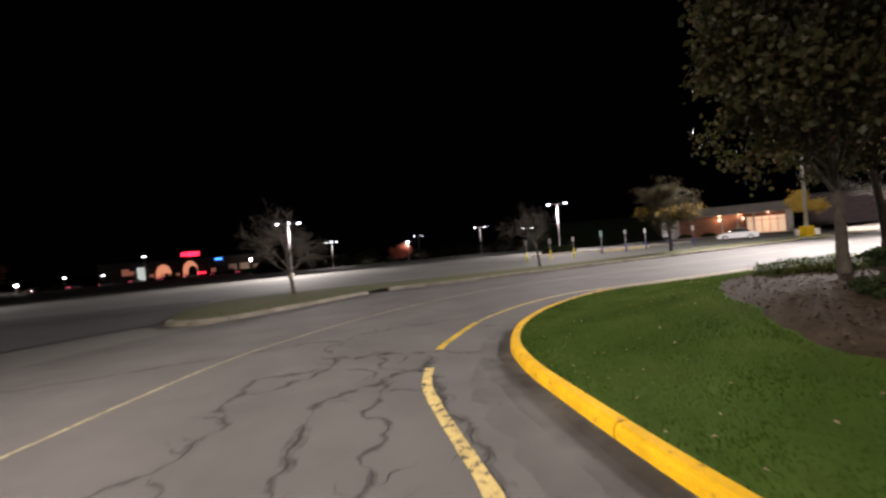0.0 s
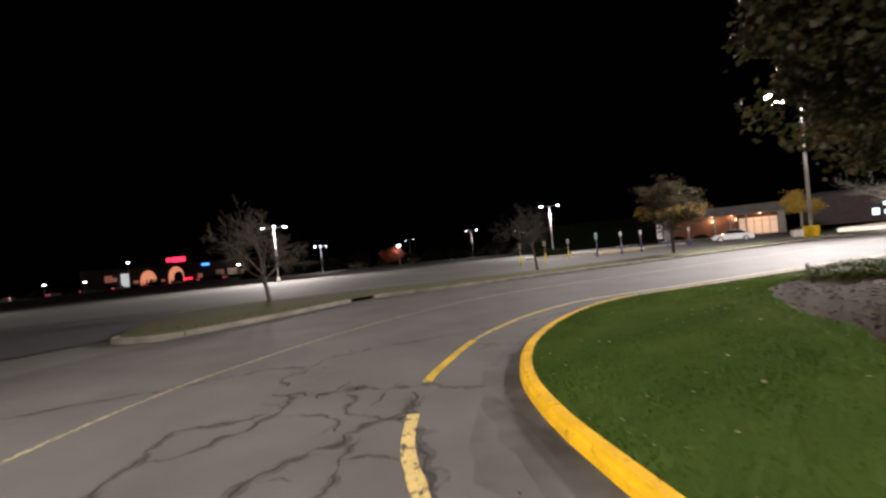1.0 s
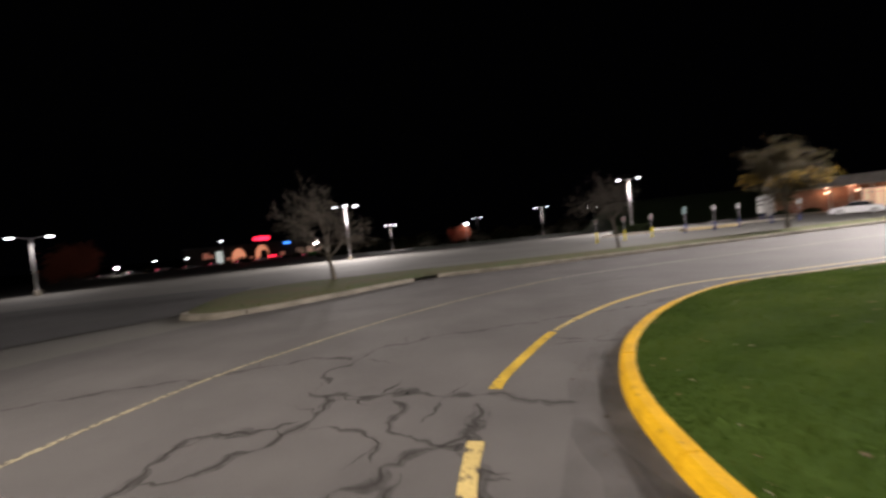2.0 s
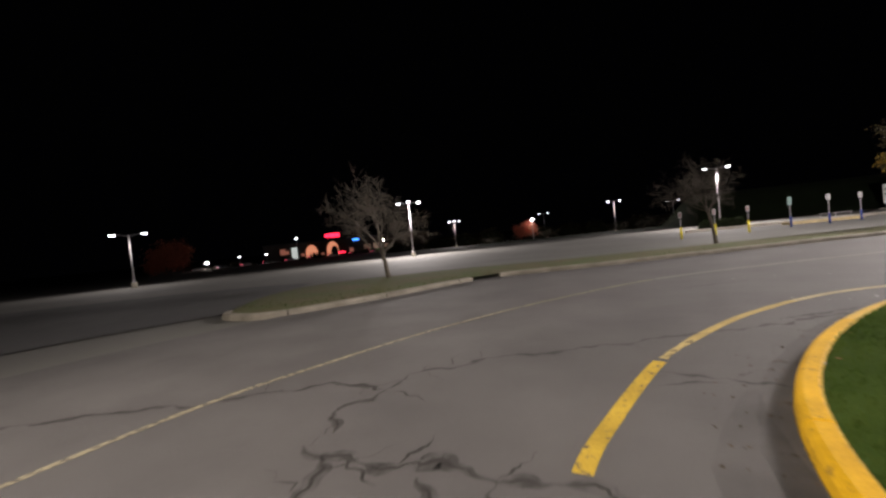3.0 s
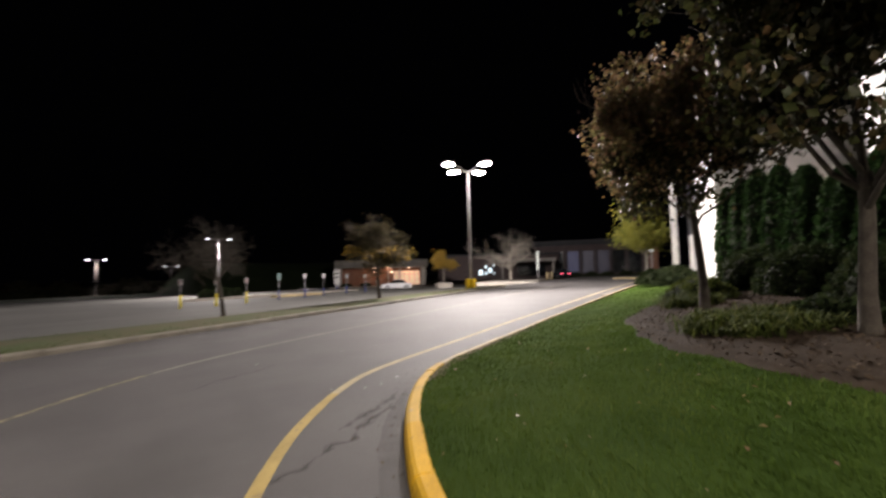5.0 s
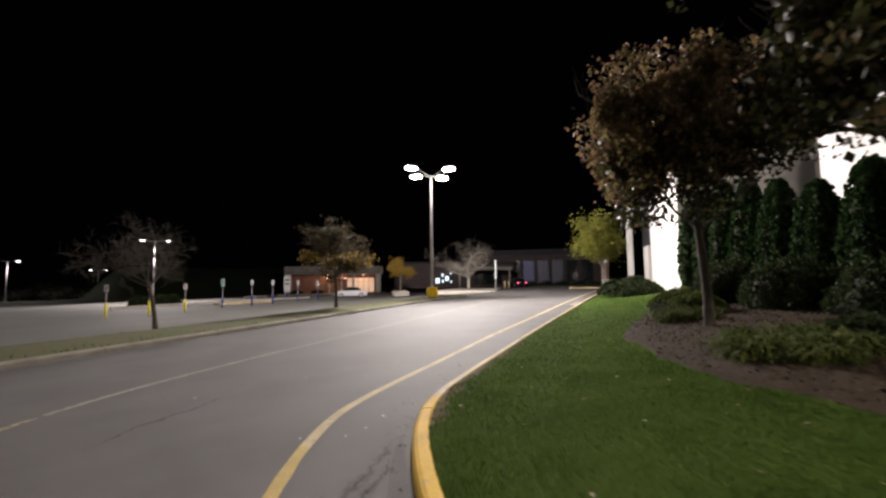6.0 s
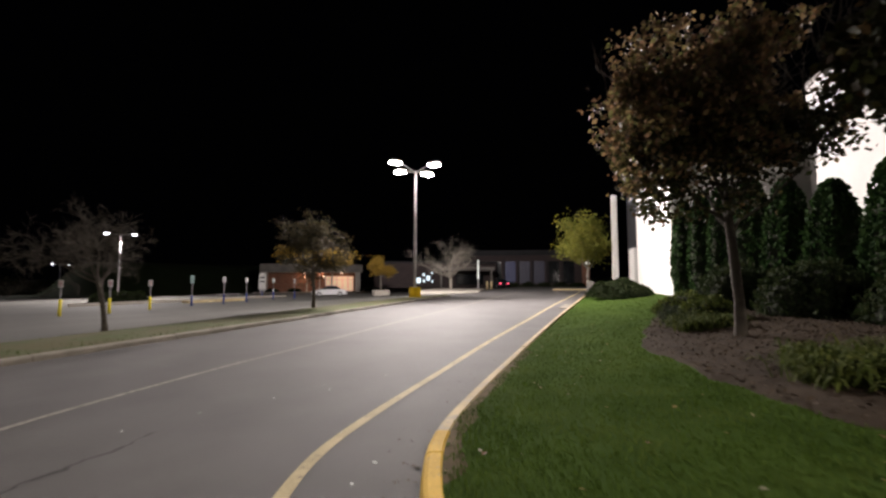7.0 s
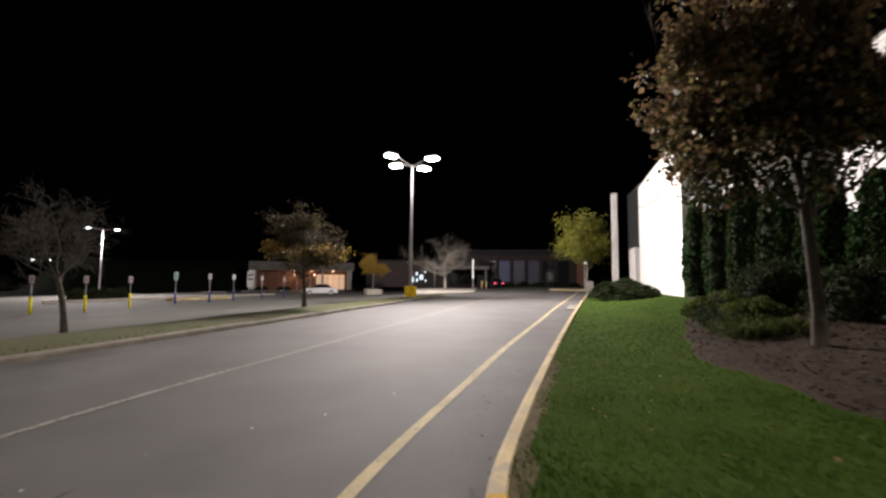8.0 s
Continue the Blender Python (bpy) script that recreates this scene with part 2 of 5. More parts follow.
# weak emission stands for light on the far wall and small blurred glows
ORANGE_DIM = glow("dim_sodium_glow", (1.0, 0.36, 0.24), 0.12)
WALL_LIT = glow("painted_wall_light", (0.5, 0.32, 0.24), 0.035)
WHITE_LIT = glow("lit_white_pylon", (0.85, 0.9, 0.85), 0.45)
MALL = mat("mall_wall", (0.05, 0.036, 0.032), 0.9, scale=0.2)
GREEN_BOX = mat("green_container", (0.06, 0.42, 0.06), 0.6)
TAIL = glow("tail_light", (1.0, 0.10, 0.18), 2.0)
RED_LENS = mat("unlit_red_lens", (0.25, 0.02, 0.02), 0.3, bump=0.0)
HILL = mat("bank_grass", (0.018, 0.032, 0.009), 0.95, second=(0.012, 0.018, 0.006), scale=0.3, fine=12, bump=1.0)


# ---- mesh building ----
class Shape:
    """Collects corners and faces of one mesh."""

    def __init__(self):
        self.v, self.f = [], []

    def add(self, verts, faces):
        n = len(self.v)
        self.v += [tuple(p) for p in verts]
        self.f += [tuple(i + n for i in q) for q in faces]
        return self

    def box(self, c, s, rz=0.0, chamfer=0.0, m=None):
        """A box with its top and upright edges eased."""
        hx, hy, hz = s[0] / 2, s[1] / 2, s[2] / 2
        e = min(chamfer, hx * 0.45, hy * 0.45, hz * 0.45)
        m = m or (Matrix.Translation(c) @ Matrix.Rotation(rz, 4, "Z"))
        if e <= 0:
            vs = [(x, y, z) for z in (-hz, hz) for x, y in ((-hx, -hy), (hx, -hy), (hx, hy), (-hx, hy))]
            fs = [(3, 2, 1, 0), (4, 5, 6, 7), (0, 1, 5, 4), (1, 2, 6, 5), (2, 3, 7, 6), (3, 0, 4, 7)]
        else:
            def ring(ax, ay, z):
                return [(-ax + e, -ay, z), (ax - e, -ay, z), (ax, -ay + e, z), (ax, ay - e, z), (ax - e, ay, z), (-ax + e, ay, z), (-ax, ay - e, z), (-ax, -ay + e, z)]
            vs = ring(hx, hy, -hz) + ring(hx, hy, hz - e) + [(x * (hx - e) / hx, y * (hy - e) / hy, z) for x, y, z in ring(hx, hy, hz)]
            fs = [tuple(range(7, -1, -1)), tuple(range(16, 24))]
            for k in (0, 8):
                fs += [(k + i, k + (i + 1) % 8, k + 8 + (i + 1) % 8, k + 8 + i) for i in range(8)]
        return self.add([m @ Vector(p) for p in vs], fs)

    def tube(self, p0, p1, r0, r1, n=8, caps=True):
        p0, p1 = Vector(p0), Vector(p1)
        d = (p1 - p0).normalized()
        a = d.orthogonal().normalized()
        b = d.cross(a)
        vs = [p + (a * math.cos(2 * math.pi * i / n) + b * math.sin(2 * math.pi * i / n)) * r for p, r in ((p0, r0), (p1, r1)) for i in range(n)]
        fs = [(i, (i + 1) % n, n + (i + 1) % n, n + i) for i in range(n)]
        if caps:
            fs += [tuple(range(n - 1, -1, -1)), tuple(range(n, 2 * n))]
        return self.add(vs, fs)

    def mesh(self, name, smooth=False):
        me = bpy.data.meshes.new(name)
        me.from_pydata(self.v, [], self.f)
        if smooth:
            me.polygons.foreach_set("use_smooth", [True] * len(me.polygons))
        me.update()
        return me


def part(name, shape, material, parent=None, label="", smooth=False):
    """One mesh object, under a thing if one is given."""
    me = shape if isinstance(shape, bpy.types.Mesh) else shape.mesh(name, smooth)
    if not me.materials:
        me.materials.append(material)
    ob = new(name, me)
    if parent:
        ob.parent = parent
    if label:
        ob["label"] = label
    return ob


def thing(name, label, category, x=0.0, y=0.0, z=0.0, rz=0.0, group="", kind=""):
    ob = new(name)
    ob.location, ob.rotation_euler = (x, y, z), (0, 0, rz)
    return tagged(ob, label, category, group, kind)


def big_mesh(name, verts, faces, material):
    """A mesh from arrays of corners and of equal-sided faces."""
    verts, faces = np.asarray(verts, np.float32), np.asarray(faces, np.int32)
    me = bpy.data.meshes.new(name)
    k = faces.shape[1]
    me.vertices.add(len(verts))
    me.vertices.foreach_set("co", verts.ravel())
    me.loops.add(faces.size)
    me.loops.foreach_set("vertex_index", faces.ravel())
    me.polygons.add(len(faces))
    me.polygons.foreach_set("loop_start", np.arange(0, faces.size, k, dtype=np.int32))
    me.update(calc_edges=True)
    me.validate()
    me.materials.append(material)
    return me


# ---- plan ----
def spline(points, step=0.25):
    """A smooth line through plan points, resampled evenly."""
    p = np.array(points, float)
    p = np.vstack([2 * p[0] - p[1], p, 2 * p[-1] - p[-2]])
    out = []
    for i in range(1, len(p) - 2):
        a, b, c, d = p[i - 1], p[i], p[i + 1], p[i + 2]
        n = max(4, int(np.linalg.norm(c - b) / 0.1))
        t = np.linspace(0, 1, n, endpoint=False)[:, None]
        out.append(0.5 * (2 * b + (c - a) * t + (2 * a - 5 * b + 4 * c - d) * t**2 + (3 * b - a - 3 * c + d) * t**3))
    out = np.vstack(out + [p[-2:-1]])
    s = np.r_[0, np.cumsum(np.linalg.norm(np.diff(out, axis=0), axis=1))]
    at = np.arange(0, s[-1], step)
    return np.c_[np.interp(at, s, out[:, 0]), np.interp(at, s, out[:, 1])]


def sides(line):
    """Unit normals to the left of a line."""
    d = np.gradient(line, axis=0)
    d /= np.linalg.norm(d, axis=1)[:, None]
    return np.c_[-d[:, 1], d[:, 0]]


def ease(a, b, v):
    t = np.clip((np.asarray(v, float) - a) / (b - a), 0, 1)
    return t * t * (3 - 2 * t)


KERB = spline([(9, -10), (5.6, -4.6), (3.5, -1.2), (2.35, 1.2), (1.68, 3.1), (1.21, 4.8), (0.96, 5.94), (0.90, 7.1), (1.14, 8.35), (1.64, 9.5), (2.17, 10.36), (2.75, 11.12),
               (3.42, 11.8), (4.2, 12.33), (5.4, 12.82), (7.7, 13.63), (12.2, 15.14), (20, 17.7), (38, 23.5), (60, 30.6)])
EDGE = spline([(1.9, -2.5), (1.1, 0.8), (0.66, 2.2), (0.40, 3.3), (0.17, 4.05), (-0.11, 4.97), (-0.28, 5.8), (-0.24, 7.2), (0.0, 8.15), (0.44, 9.4), (0.9, 10.25), (1.5, 11.15),
               (2.06, 11.8), (2.66, 12.38), (3.42, 12.93), (4.6, 13.44), (6.4, 14.1), (9.9, 15.35), (15.5, 17.2), (23, 19.7), (39, 24.8), (48, 27.8)], 0.1)
CENTRE = spline([(-4.6, -14), (-4.35, 0), (-4.2, 5.0), (-3.92, 7.6), (-3.35, 9.2), (-2.45, 11.05), (-1.0, 13.15), (1.15, 15.4), (3.9, 16.95), (6.8, 18.2), (11.4, 20.1), (18.3, 22.8), (31, 27.8), (46, 33.4)], 0.1)
FAR = spline([(-8.95, 12.75), (-8.5, 12.3), (-7.4, 12.15), (-6.5, 12.85), (-5.3, 14.5), (-4.0, 16.6), (-2.8, 17.9), (-0.6, 18.75), (1.6, 19.85), (3.7, 20.85), (6, 21.9), (9.4, 23.3), (15, 25.7), (22.5, 28.8), (28.5, 31.2)])
KNORM = sides(KERB)


def across(x, y):
    """Metres to the lot's side of the road's middle, along its straight stretch."""
    return -(np.asarray(x, float) - 4) * 0.318 + (np.asarray(y, float) - 17.3) * 0.948


def ground_z(x, y):
    u = across(x, y)
    right = 0.0075 * np.maximum(0, np.asarray(x, float) - 6) * (1 - ease(4, 20, u))
    return right - 0.75 * ease(3.5, 26, u) - 0.016 * np.clip(u - 28, 0, 115)


def gz(x, y):
    return float(ground_z(x, y))


def from_kerb(x, y):
    """Distance to the lawn's kerb."""
    q = np.stack([np.asarray(x, float).ravel(), np.asarray(y, float).ravel()], 1)
    out = np.empty(len(q))
    for i in range(0, len(q), 4000):
        out[i:i + 4000] = np.sqrt(((q[i:i + 4000, None] - KERB[None]) ** 2).sum(-1)).min(1)
    return out.reshape(np.shape(x))


def lawn_z(x, y):
    d = from_kerb(x, y)
    base = 0.0075 * np.maximum(0, np.asarray(x, float) - 6) * 0.6
    return base + 0.125 + 0.50 * ease(0.0, 5.0, d) + 0.02 * np.clip(d - 4, 0, 40)


def lz(x, y):
    return float(lawn_z(np.array([x]), np.array([y]))[0])


def ribbon(name, line, width, material, parent, lift=0.004, label="", ragged=0.0, taper=False):
    """A strip of paint or filler laid on the road."""
    nrm = sides(line)
    w = np.full(len(line), width / 2)
    if ragged:
        w = w * (1 + ragged * np.array([noise.noise(Vector((p[0] * 4, p[1] * 4, 3.0))) for p in line]) * 2)
    if taper:
        w = w * np.minimum(1, np.minimum(np.arange(len(line)), np.arange(len(line))[::-1]) / 6 + 0.15)
    w = np.maximum(w, 0.002)[:, None]
    a, b = line + nrm * w, line - nrm * w
    z = ground_z(line[:, 0], line[:, 1]) + lift
    v = np.vstack([np.c_[a, z], np.c_[b, z]])
    n = len(line)
    f = [(i, n + i, n + i + 1, i + 1) for i in range(n - 1)]
    return part(name, big_mesh(name, v, f, material), material, parent, label)


# ---- ground, road, lot ----
def axis_steps(lo, hi, step, far):
    mid = np.arange(lo, hi + step, step)
    out = [step]
    while sum(out) < far:
        out.append(out[-1] * 1.25)
    grow = np.cumsum(out)
    return np.r_[lo - grow[::-1], mid, mid[-1] + grow]


gx, gy = axis_steps(-40, 60, 1.0, 2500), axis_steps(-20, 90, 1.0, 2500)
X, Y = np.meshgrid(gx, gy)
Zg = ground_z(X, Y) - 0.02
idx = np.arange(X.size).reshape(X.shape)
quads = np.stack([idx[:-1, :-1], idx[:-1, 1:], idx[1:, 1:], idx[1:, :-1]], -1).reshape(-1, 4)
ground = part("ground", big_mesh("ground", np.c_[X.ravel(), Y.ravel(), Zg.ravel()], quads, LOT), LOT)
tagged(ground, "worn grey asphalt ground of a large parking lot", "ground", kind="structure")

# the road: from the lawn's kerb to beyond the middle line and on to the far kerb
s = np.linspace(0, 1, len(CENTRE))
outer = CENTRE + sides(CENTRE) * 4.6
k_at = np.array([KERB[np.argmin(((KERB - c) ** 2).sum(1))] for c in CENTRE])
cols = 14
V = []
for j in range(cols + 1):
    p = k_at + (outer - k_at) * (j / cols)
    V.append(np.c_[p, ground_z(p[:, 0], p[:, 1])])
V = np.vstack(V)
n = len(CENTRE)
F = [(j * n + i, (j + 1) * n + i, (j + 1) * n + i + 1, j * n + i + 1) for j in range(cols) for i in range(n - 1)]
road = part("road", big_mesh("road", V, F, ASPHALT), ASPHALT)
tagged(road, "cracked grey asphalt road curving between kerbs", "road", kind="structure")


lane = Shape()
side_a = spline([(-12.6, 4.0), (-11.0, 9.6), (-10.4, 11.0), (-9.7, 12.2), (-9.2, 13.4), (-10.2, 16.5)], 0.5)
side_b = spline([(-34.0, 6.0), (-29.0, 12.0), (-24.0, 17.0), (-19.5, 20.5), (-15.5, 21.5), (-12.4, 20.6)], 0.5)
steps_n = 24
for k in range(steps_n + 1):
    pa, pb = (ln[int(k / steps_n * (len(ln) - 1))] for ln in (side_a, side_b))
    for j in range(9):
        p = pa + (pb - pa) * j / 8
        lane.v.append((p[0], p[1], gz(p[0], p[1]) + 0.008))
lane.f = [(k * 9 + j, k * 9 + j + 1, (k + 1) * 9 + j + 1, (k + 1) * 9 + j) for k in range(steps_n) for j in range(8)]
entrance = part("entrance_lane", lane, LANE)
tagged(entrance, "darker sealed asphalt lane into the lot", "road", kind="structure")


def cut(line, a, b):
    """The stretch of a line between the points nearest to a and b."""
    i, j = (int(np.argmin(((line - np.array(p)) ** 2).sum(1))) for p in (a, b))
    return line[i:j + 1]


ribbon("edge_line", cut(EDGE, (1.9, -2.5), (-0.28, 6.3)), 0.125, LINE_BAD, road, 0.005, "flaked yellow edge line", 0.12)
ribbon("edge_line", cut(EDGE, (-0.24, 7.28), (0.44, 9.4)), 0.125, LINE, road, 0.005, "fresh yellow dash")
ribbon("edge_line", cut(EDGE, (0.48, 9.5), (0.84, 10.15)), 0.09, LINE_BAD, road, 0.005, "flaked yellow edge line", 0.3)
ribbon("edge_line", cut(EDGE, (0.88, 10.22), (2.6, 12.2)), 0.11, LINE_FAR, road, 0.005, "yellow edge line", 0.05)
ribbon("edge_line", cut(EDGE, (2.6, 12.2), (7.0, 14.2)), 0.11, LINE_CREAM, road, 0.005, "greyed cream edge line", 0.05)
ribbon("edge_line", cut(EDGE, (7.0, 14.2), (46, 27.1)), 0.12, LINE_CREAM, road, 0.005, "faded cream edge line", 0.05)
ribbon("centre_line", cut(CENTRE, (-4.6, -14), (1.0, 15.3)), 0.085, LINE_OLD, road, 0.005, "thin worn yellow middle line", 0.08)
ribbon("centre_line", cut(CENTRE, (1.1, 15.4), (46, 33)), 0.09, LINE_PALE, road, 0.005, "thin worn pale middle line", 0.08)
# three overlapping dark strips, darkest next to the kerb
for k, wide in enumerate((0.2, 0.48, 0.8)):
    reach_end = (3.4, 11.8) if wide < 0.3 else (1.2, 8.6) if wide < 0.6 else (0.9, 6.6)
    ribbon("gutter_band", cut(KERB + KNORM * (wide / 2), (2.35, -1.5), reach_end), wide, GUTTER_BAND, road, 0.0006 + 0.0003 * k, "thin dark band along the kerb", 0.18, True)


def crack(points, width, seed):
    """A jagged crack between plan points, with short side branches."""
    rng = random.Random(seed)
    line = spline(points, 0.035)

    def jag(line, k):
        off = np.array([noise.noise(Vector((p[0] * 2.2, p[1] * 2.2, k))) * 0.15 + noise.noise(Vector((p[0] * 8, p[1] * 8, k + 5))) * 0.06
                        + noise.noise(Vector((p[0] * 24, p[1] * 24, k + 9))) * 0.025 for p in line])
        return line + sides(line) * off[:, None]

    line = jag(line, seed)
    ribbon("crack_stain", line, width * 2.0, STAIN, road, 0.0012 + 0.00005 * seed, "", 0.9, True)
    ribbon("crack", line, width * 0.42, TAR, road, 0.0026 + 0.0001 * (seed % 7), "", 1.1, True)
    for k in range(int(len(line) * 0.035 / 0.9)):
        i = rng.randrange(4, max(5, len(line) - 4))
        d = line[min(i + 4, len(line) - 1)] - line[i - 4]
        a = math.atan2(d[1], d[0]) + rng.choice((-1, 1)) * rng.uniform(0.5, 1.3)
        run = rng.uniform(0.15, 0.6)
        tip = line[i] + run * np.array((math.cos(a), math.sin(a)))
        twig = jag(spline([line[i], (line[i] + tip) / 2 + rng.uniform(-0.04, 0.04), tip], 0.035), seed + k * 0.37 + 20)
        twig = twig + (line[i] - twig[0])
        if len(twig) > 4:
            ribbon("crack", twig, width * 0.33, TAR, road, 0.0034 + 0.0001 * (k % 6), "", 1.0, True)


crack([(-3.3, 1.6), (-2.9, 2.7), (-2.65, 3.6), (-2.3, 3.85), (-2.33, 4.4), (-2.27, 4.75), (-2.6, 5.2), (-2.66, 5.75), (-2.76, 6.3), (-2.3, 6.45), (-1.95, 6.7)], 0.05, 0)
crack([(-1.2, 1.8), (-1.05, 2.8), (-1.14, 3.45), (-1.26, 3.64), (-1.21, 3.8), (-1.35, 4.1), (-1.39, 4.45), (-1.44, 4.8), (-1.40, 5.2), (-1.1, 5.6), (-0.88, 5.75), (-0.85, 6.0), (-0.45, 6.25)], 0.055, 1)
crack([(-2.2, 7.36), (-1.85, 7.24), (-1.35, 7.2), (-0.8, 7.22), (-0.3, 7.18), (0.05, 7.0), (0.5, 7.05)], 0.06, 2)
crack([(-0.5, 2.3), (-0.52, 3.4), (-0.66, 3.83), (-0.55, 4.04), (-0.6, 4.5), (-0.82, 4.78), (-0.82, 5.3), (-0.72, 5.9)], 0.035, 3)
crack([(-0.84, 5.4), (-0.62, 5.44), (-0.28, 5.47)], 0.03, 4)
crack([(-2.6, 5.72), (-2.22, 5.85), (-2.08, 6.12), (-1.92, 6.4), (-1.76, 6.6), (-1.98, 7.25)], 0.04, 5)
crack([(-9, 5.9), (-6.9, 6.55), (-6.1, 6.9), (-4.9, 7.5), (-3.95, 7.9), (-3.2, 8.35), (-2.5, 8.55), (-2.1, 8.4), (-2.3, 7.95), (-2.13, 7.5)], 0.035, 6)
crack([(-2.15, 8.35), (-1.92, 8.95), (-1.2, 9.45), (-0.43, 9.8), (0.06, 10.05), (0.66, 10.32), (1.3, 10.6), (1.95, 10.9), (2.9, 11.5)], 0.03, 7)
crack([(-0.3, 7.0), (-0.25, 6.0), (-0.14, 5.4), (0.0, 4.95), (0.22, 4.2), (0.5, 3.2)], 0.06, 8)
crack([(-1.15, 7.1), (-1.02, 6.55), (-0.74, 6.3), (-0.45, 6.25), (-0.22, 6.28)], 0.04, 9)
crack([(-1.73, 6.6), (-1.33, 6.46), (-1.1, 6.3), (-0.97, 6.0)], 0.03, 10)
crack([(-0.75, 7.15), (-0.72, 6.85), (-0.8, 6.6)], 0.025, 11)
crack([(0.3, 9.1), (0.48, 9.03), (0.82, 9.0), (1.02, 8.86), (1.36, 8.82)], 0.022, 12)
crack([(0.3, 8.76), (0.55, 8.79), (0.85, 8.88)], 0.02, 13)
crack([(2.0, 11.1), (2.7, 11.55), (2.97, 11.68), (3.3, 11.85)], 0.03, 14)
crack([(1.2, 13.75), (1.76, 14.14), (2.16, 14.32), (2.7, 14.55)], 0.022, 15)
crack([(-1.9, 1.2), (-1.9, 2.6), (-2.1, 3.3), (-2.3, 3.85)], 0.03, 16)


# ---- kerbs ----
def kerb_run(line, inward, height, width, material, parent, length=1.9, gap=0.012, name="kerb_stone", zf=ground_z):
    """Kerb stones with rounded noses and open joints along a line."""
    nrm = sides(line) * inward
    per = max(3, int(round(length / 0.25)))
    for a in range(0, len(line) - 2, per):
        seg = line[a:a + per + 1]
        nn = nrm[a:a + per + 1]
        if len(seg) < 2:
            break
        seg = seg.copy()
        d0, d1 = seg[1] - seg[0], seg[-1] - seg[-2]
        seg[0] += d0 / np.linalg.norm(d0) * gap / 2
        seg[-1] -= d1 / np.linalg.norm(d1) * gap / 2
        z = zf(seg[:, 0], seg[:, 1])
        tip = random.uniform(-0.006, 0.006)
        prof = [(0.0, -0.05), (0.012, height * 0.62), (0.03, height * 0.88), (0.06, height), (width - 0.02, height + 0.004), (width, height - 0.015), (width, -0.05)]
        sh = Shape()
        m = len(prof)
        vs = [(*(p + q * o), zz + h + (tip if h > 0 else 0)) for p, q, zz in zip(seg, nn, z) for o, h in prof]
        fs = [(i * m + j, i * m + j + 1, (i + 1) * m + j + 1, (i + 1) * m + j) for i in range(len(seg) - 1) for j in range(m - 1)]
        if inward > 0:
            fs = [q[::-1] for q in fs]
        e = (len(seg) - 1) * m
        fs += [tuple(range(m)), tuple(range(e + m - 1, e - 1, -1))]
        sh.add(vs, fs)
        part(name, sh, material, parent)


kerb = thing("kerb", "yellow painted concrete kerb round the lawn", "kerb", kind="structure")
i_split = int(np.argmin(((KERB - np.array((4.2, 12.33))) ** 2).sum(1)))
i_mid = int(np.argmin(((KERB - np.array((2.3, 10.5))) ** 2).sum(1)))
kerb_run(KERB[:i_mid + 1], -1, 0.125, 0.17, YELLOW, kerb, gap=0.024)
kerb_run(KERB[i_mid:i_split + 1], -1, 0.12, 0.165, MIDKERB, kerb)
kerb_run(KERB[i_split:], -1, 0.115, 0.16, PALE, kerb, 2.6)
far_kerb = thing("far_kerb", "weathered pale concrete kerb of the planted island", "kerb", kind="structure")
i_gap = int(np.argmin(((FAR - np.array((-3.5, 17.2))) ** 2).sum(1)))
kerb_run(FAR[:i_gap], 1, 0.12, 0.2, CONCRETE, far_kerb, 2.4, 0.03)
kerb_run(FAR[i_gap + 3:], 1, 0.12, 0.17, CONCRETE, far_kerb, 3.0, 0.015)

# ---- planted island between road and lot ----
inn = FAR + sides(FAR) * 0.15
w_isl = np.interp(FAR[:, 0], [-8.95, -8.5, -7.4, -6.5, -5.3, -3.9, -2.7, -0.5, 3.6, 13, 24, 28], [3.6, 6.0, 7.8, 7.9, 6.6, 4.9, 3.8, 3.5, 3.0, 3.0, 2.3, 0.8])
back = FAR + np.array([-0.35, 0.94]) * w_isl[:, None]
rows = 7
V, n = [], len(FAR)
for j in range(rows + 1):
    p = inn + (back - inn) * (j / rows)
    bulge = 0.10 + 0.06 * math.sin(math.pi * j / rows) - 0.16 * (j == rows)
    V.append(np.c_[p, ground_z(p[:, 0], p[:, 1]) + bulge])
F = [(j * n + i, j * n + i + 1, (j + 1) * n + i + 1, (j + 1) * n + i) for j in range(rows) for i in range(n - 1)]
verge = part("verge", big_mesh("verge", np.vstack(V), F, VERGE), VERGE)
tagged(verge, "thin patchy grass strip between road and lot", "grass", kind="structure")


def island_z(x, y):
    return gz(x, y) + 0.13


# ---- lawn ----
t = np.linspace(0, 1, len(KERB))[:, None]
target = np.array((24.0, -22.0)) * (1 - t) + np.array((66.0, 12.0)) * t
start = KERB - KNORM * 0.15
mixing = np.r_[0, 0.004, 0.01, 0.02, 0.04, 0.06, 0.09, 0.12, 0.16, 0.2, 0.26, 0.33, 0.42, 0.55, 0.75, 1.0]
V, n = [], len(KERB)
for q in mixing:
    p = start + (target - start) * q
    V.append(np.c_[p, lawn_z(p[:, 0], p[:, 1]) - 0.02])
F = [(j * n + i, j * n + i + 1, (j + 1) * n + i + 1, (j + 1) * n + i) for j in range(len(mixing) - 1) for i in range(n - 1)]
F = [q[::-1] for q in F]
lawn = part("lawn", big_mesh("lawn", np.vstack(V), F, SOIL), SOIL)
tagged(lawn, "mown green lawn rising from the kerb", "lawn", kind="structure")

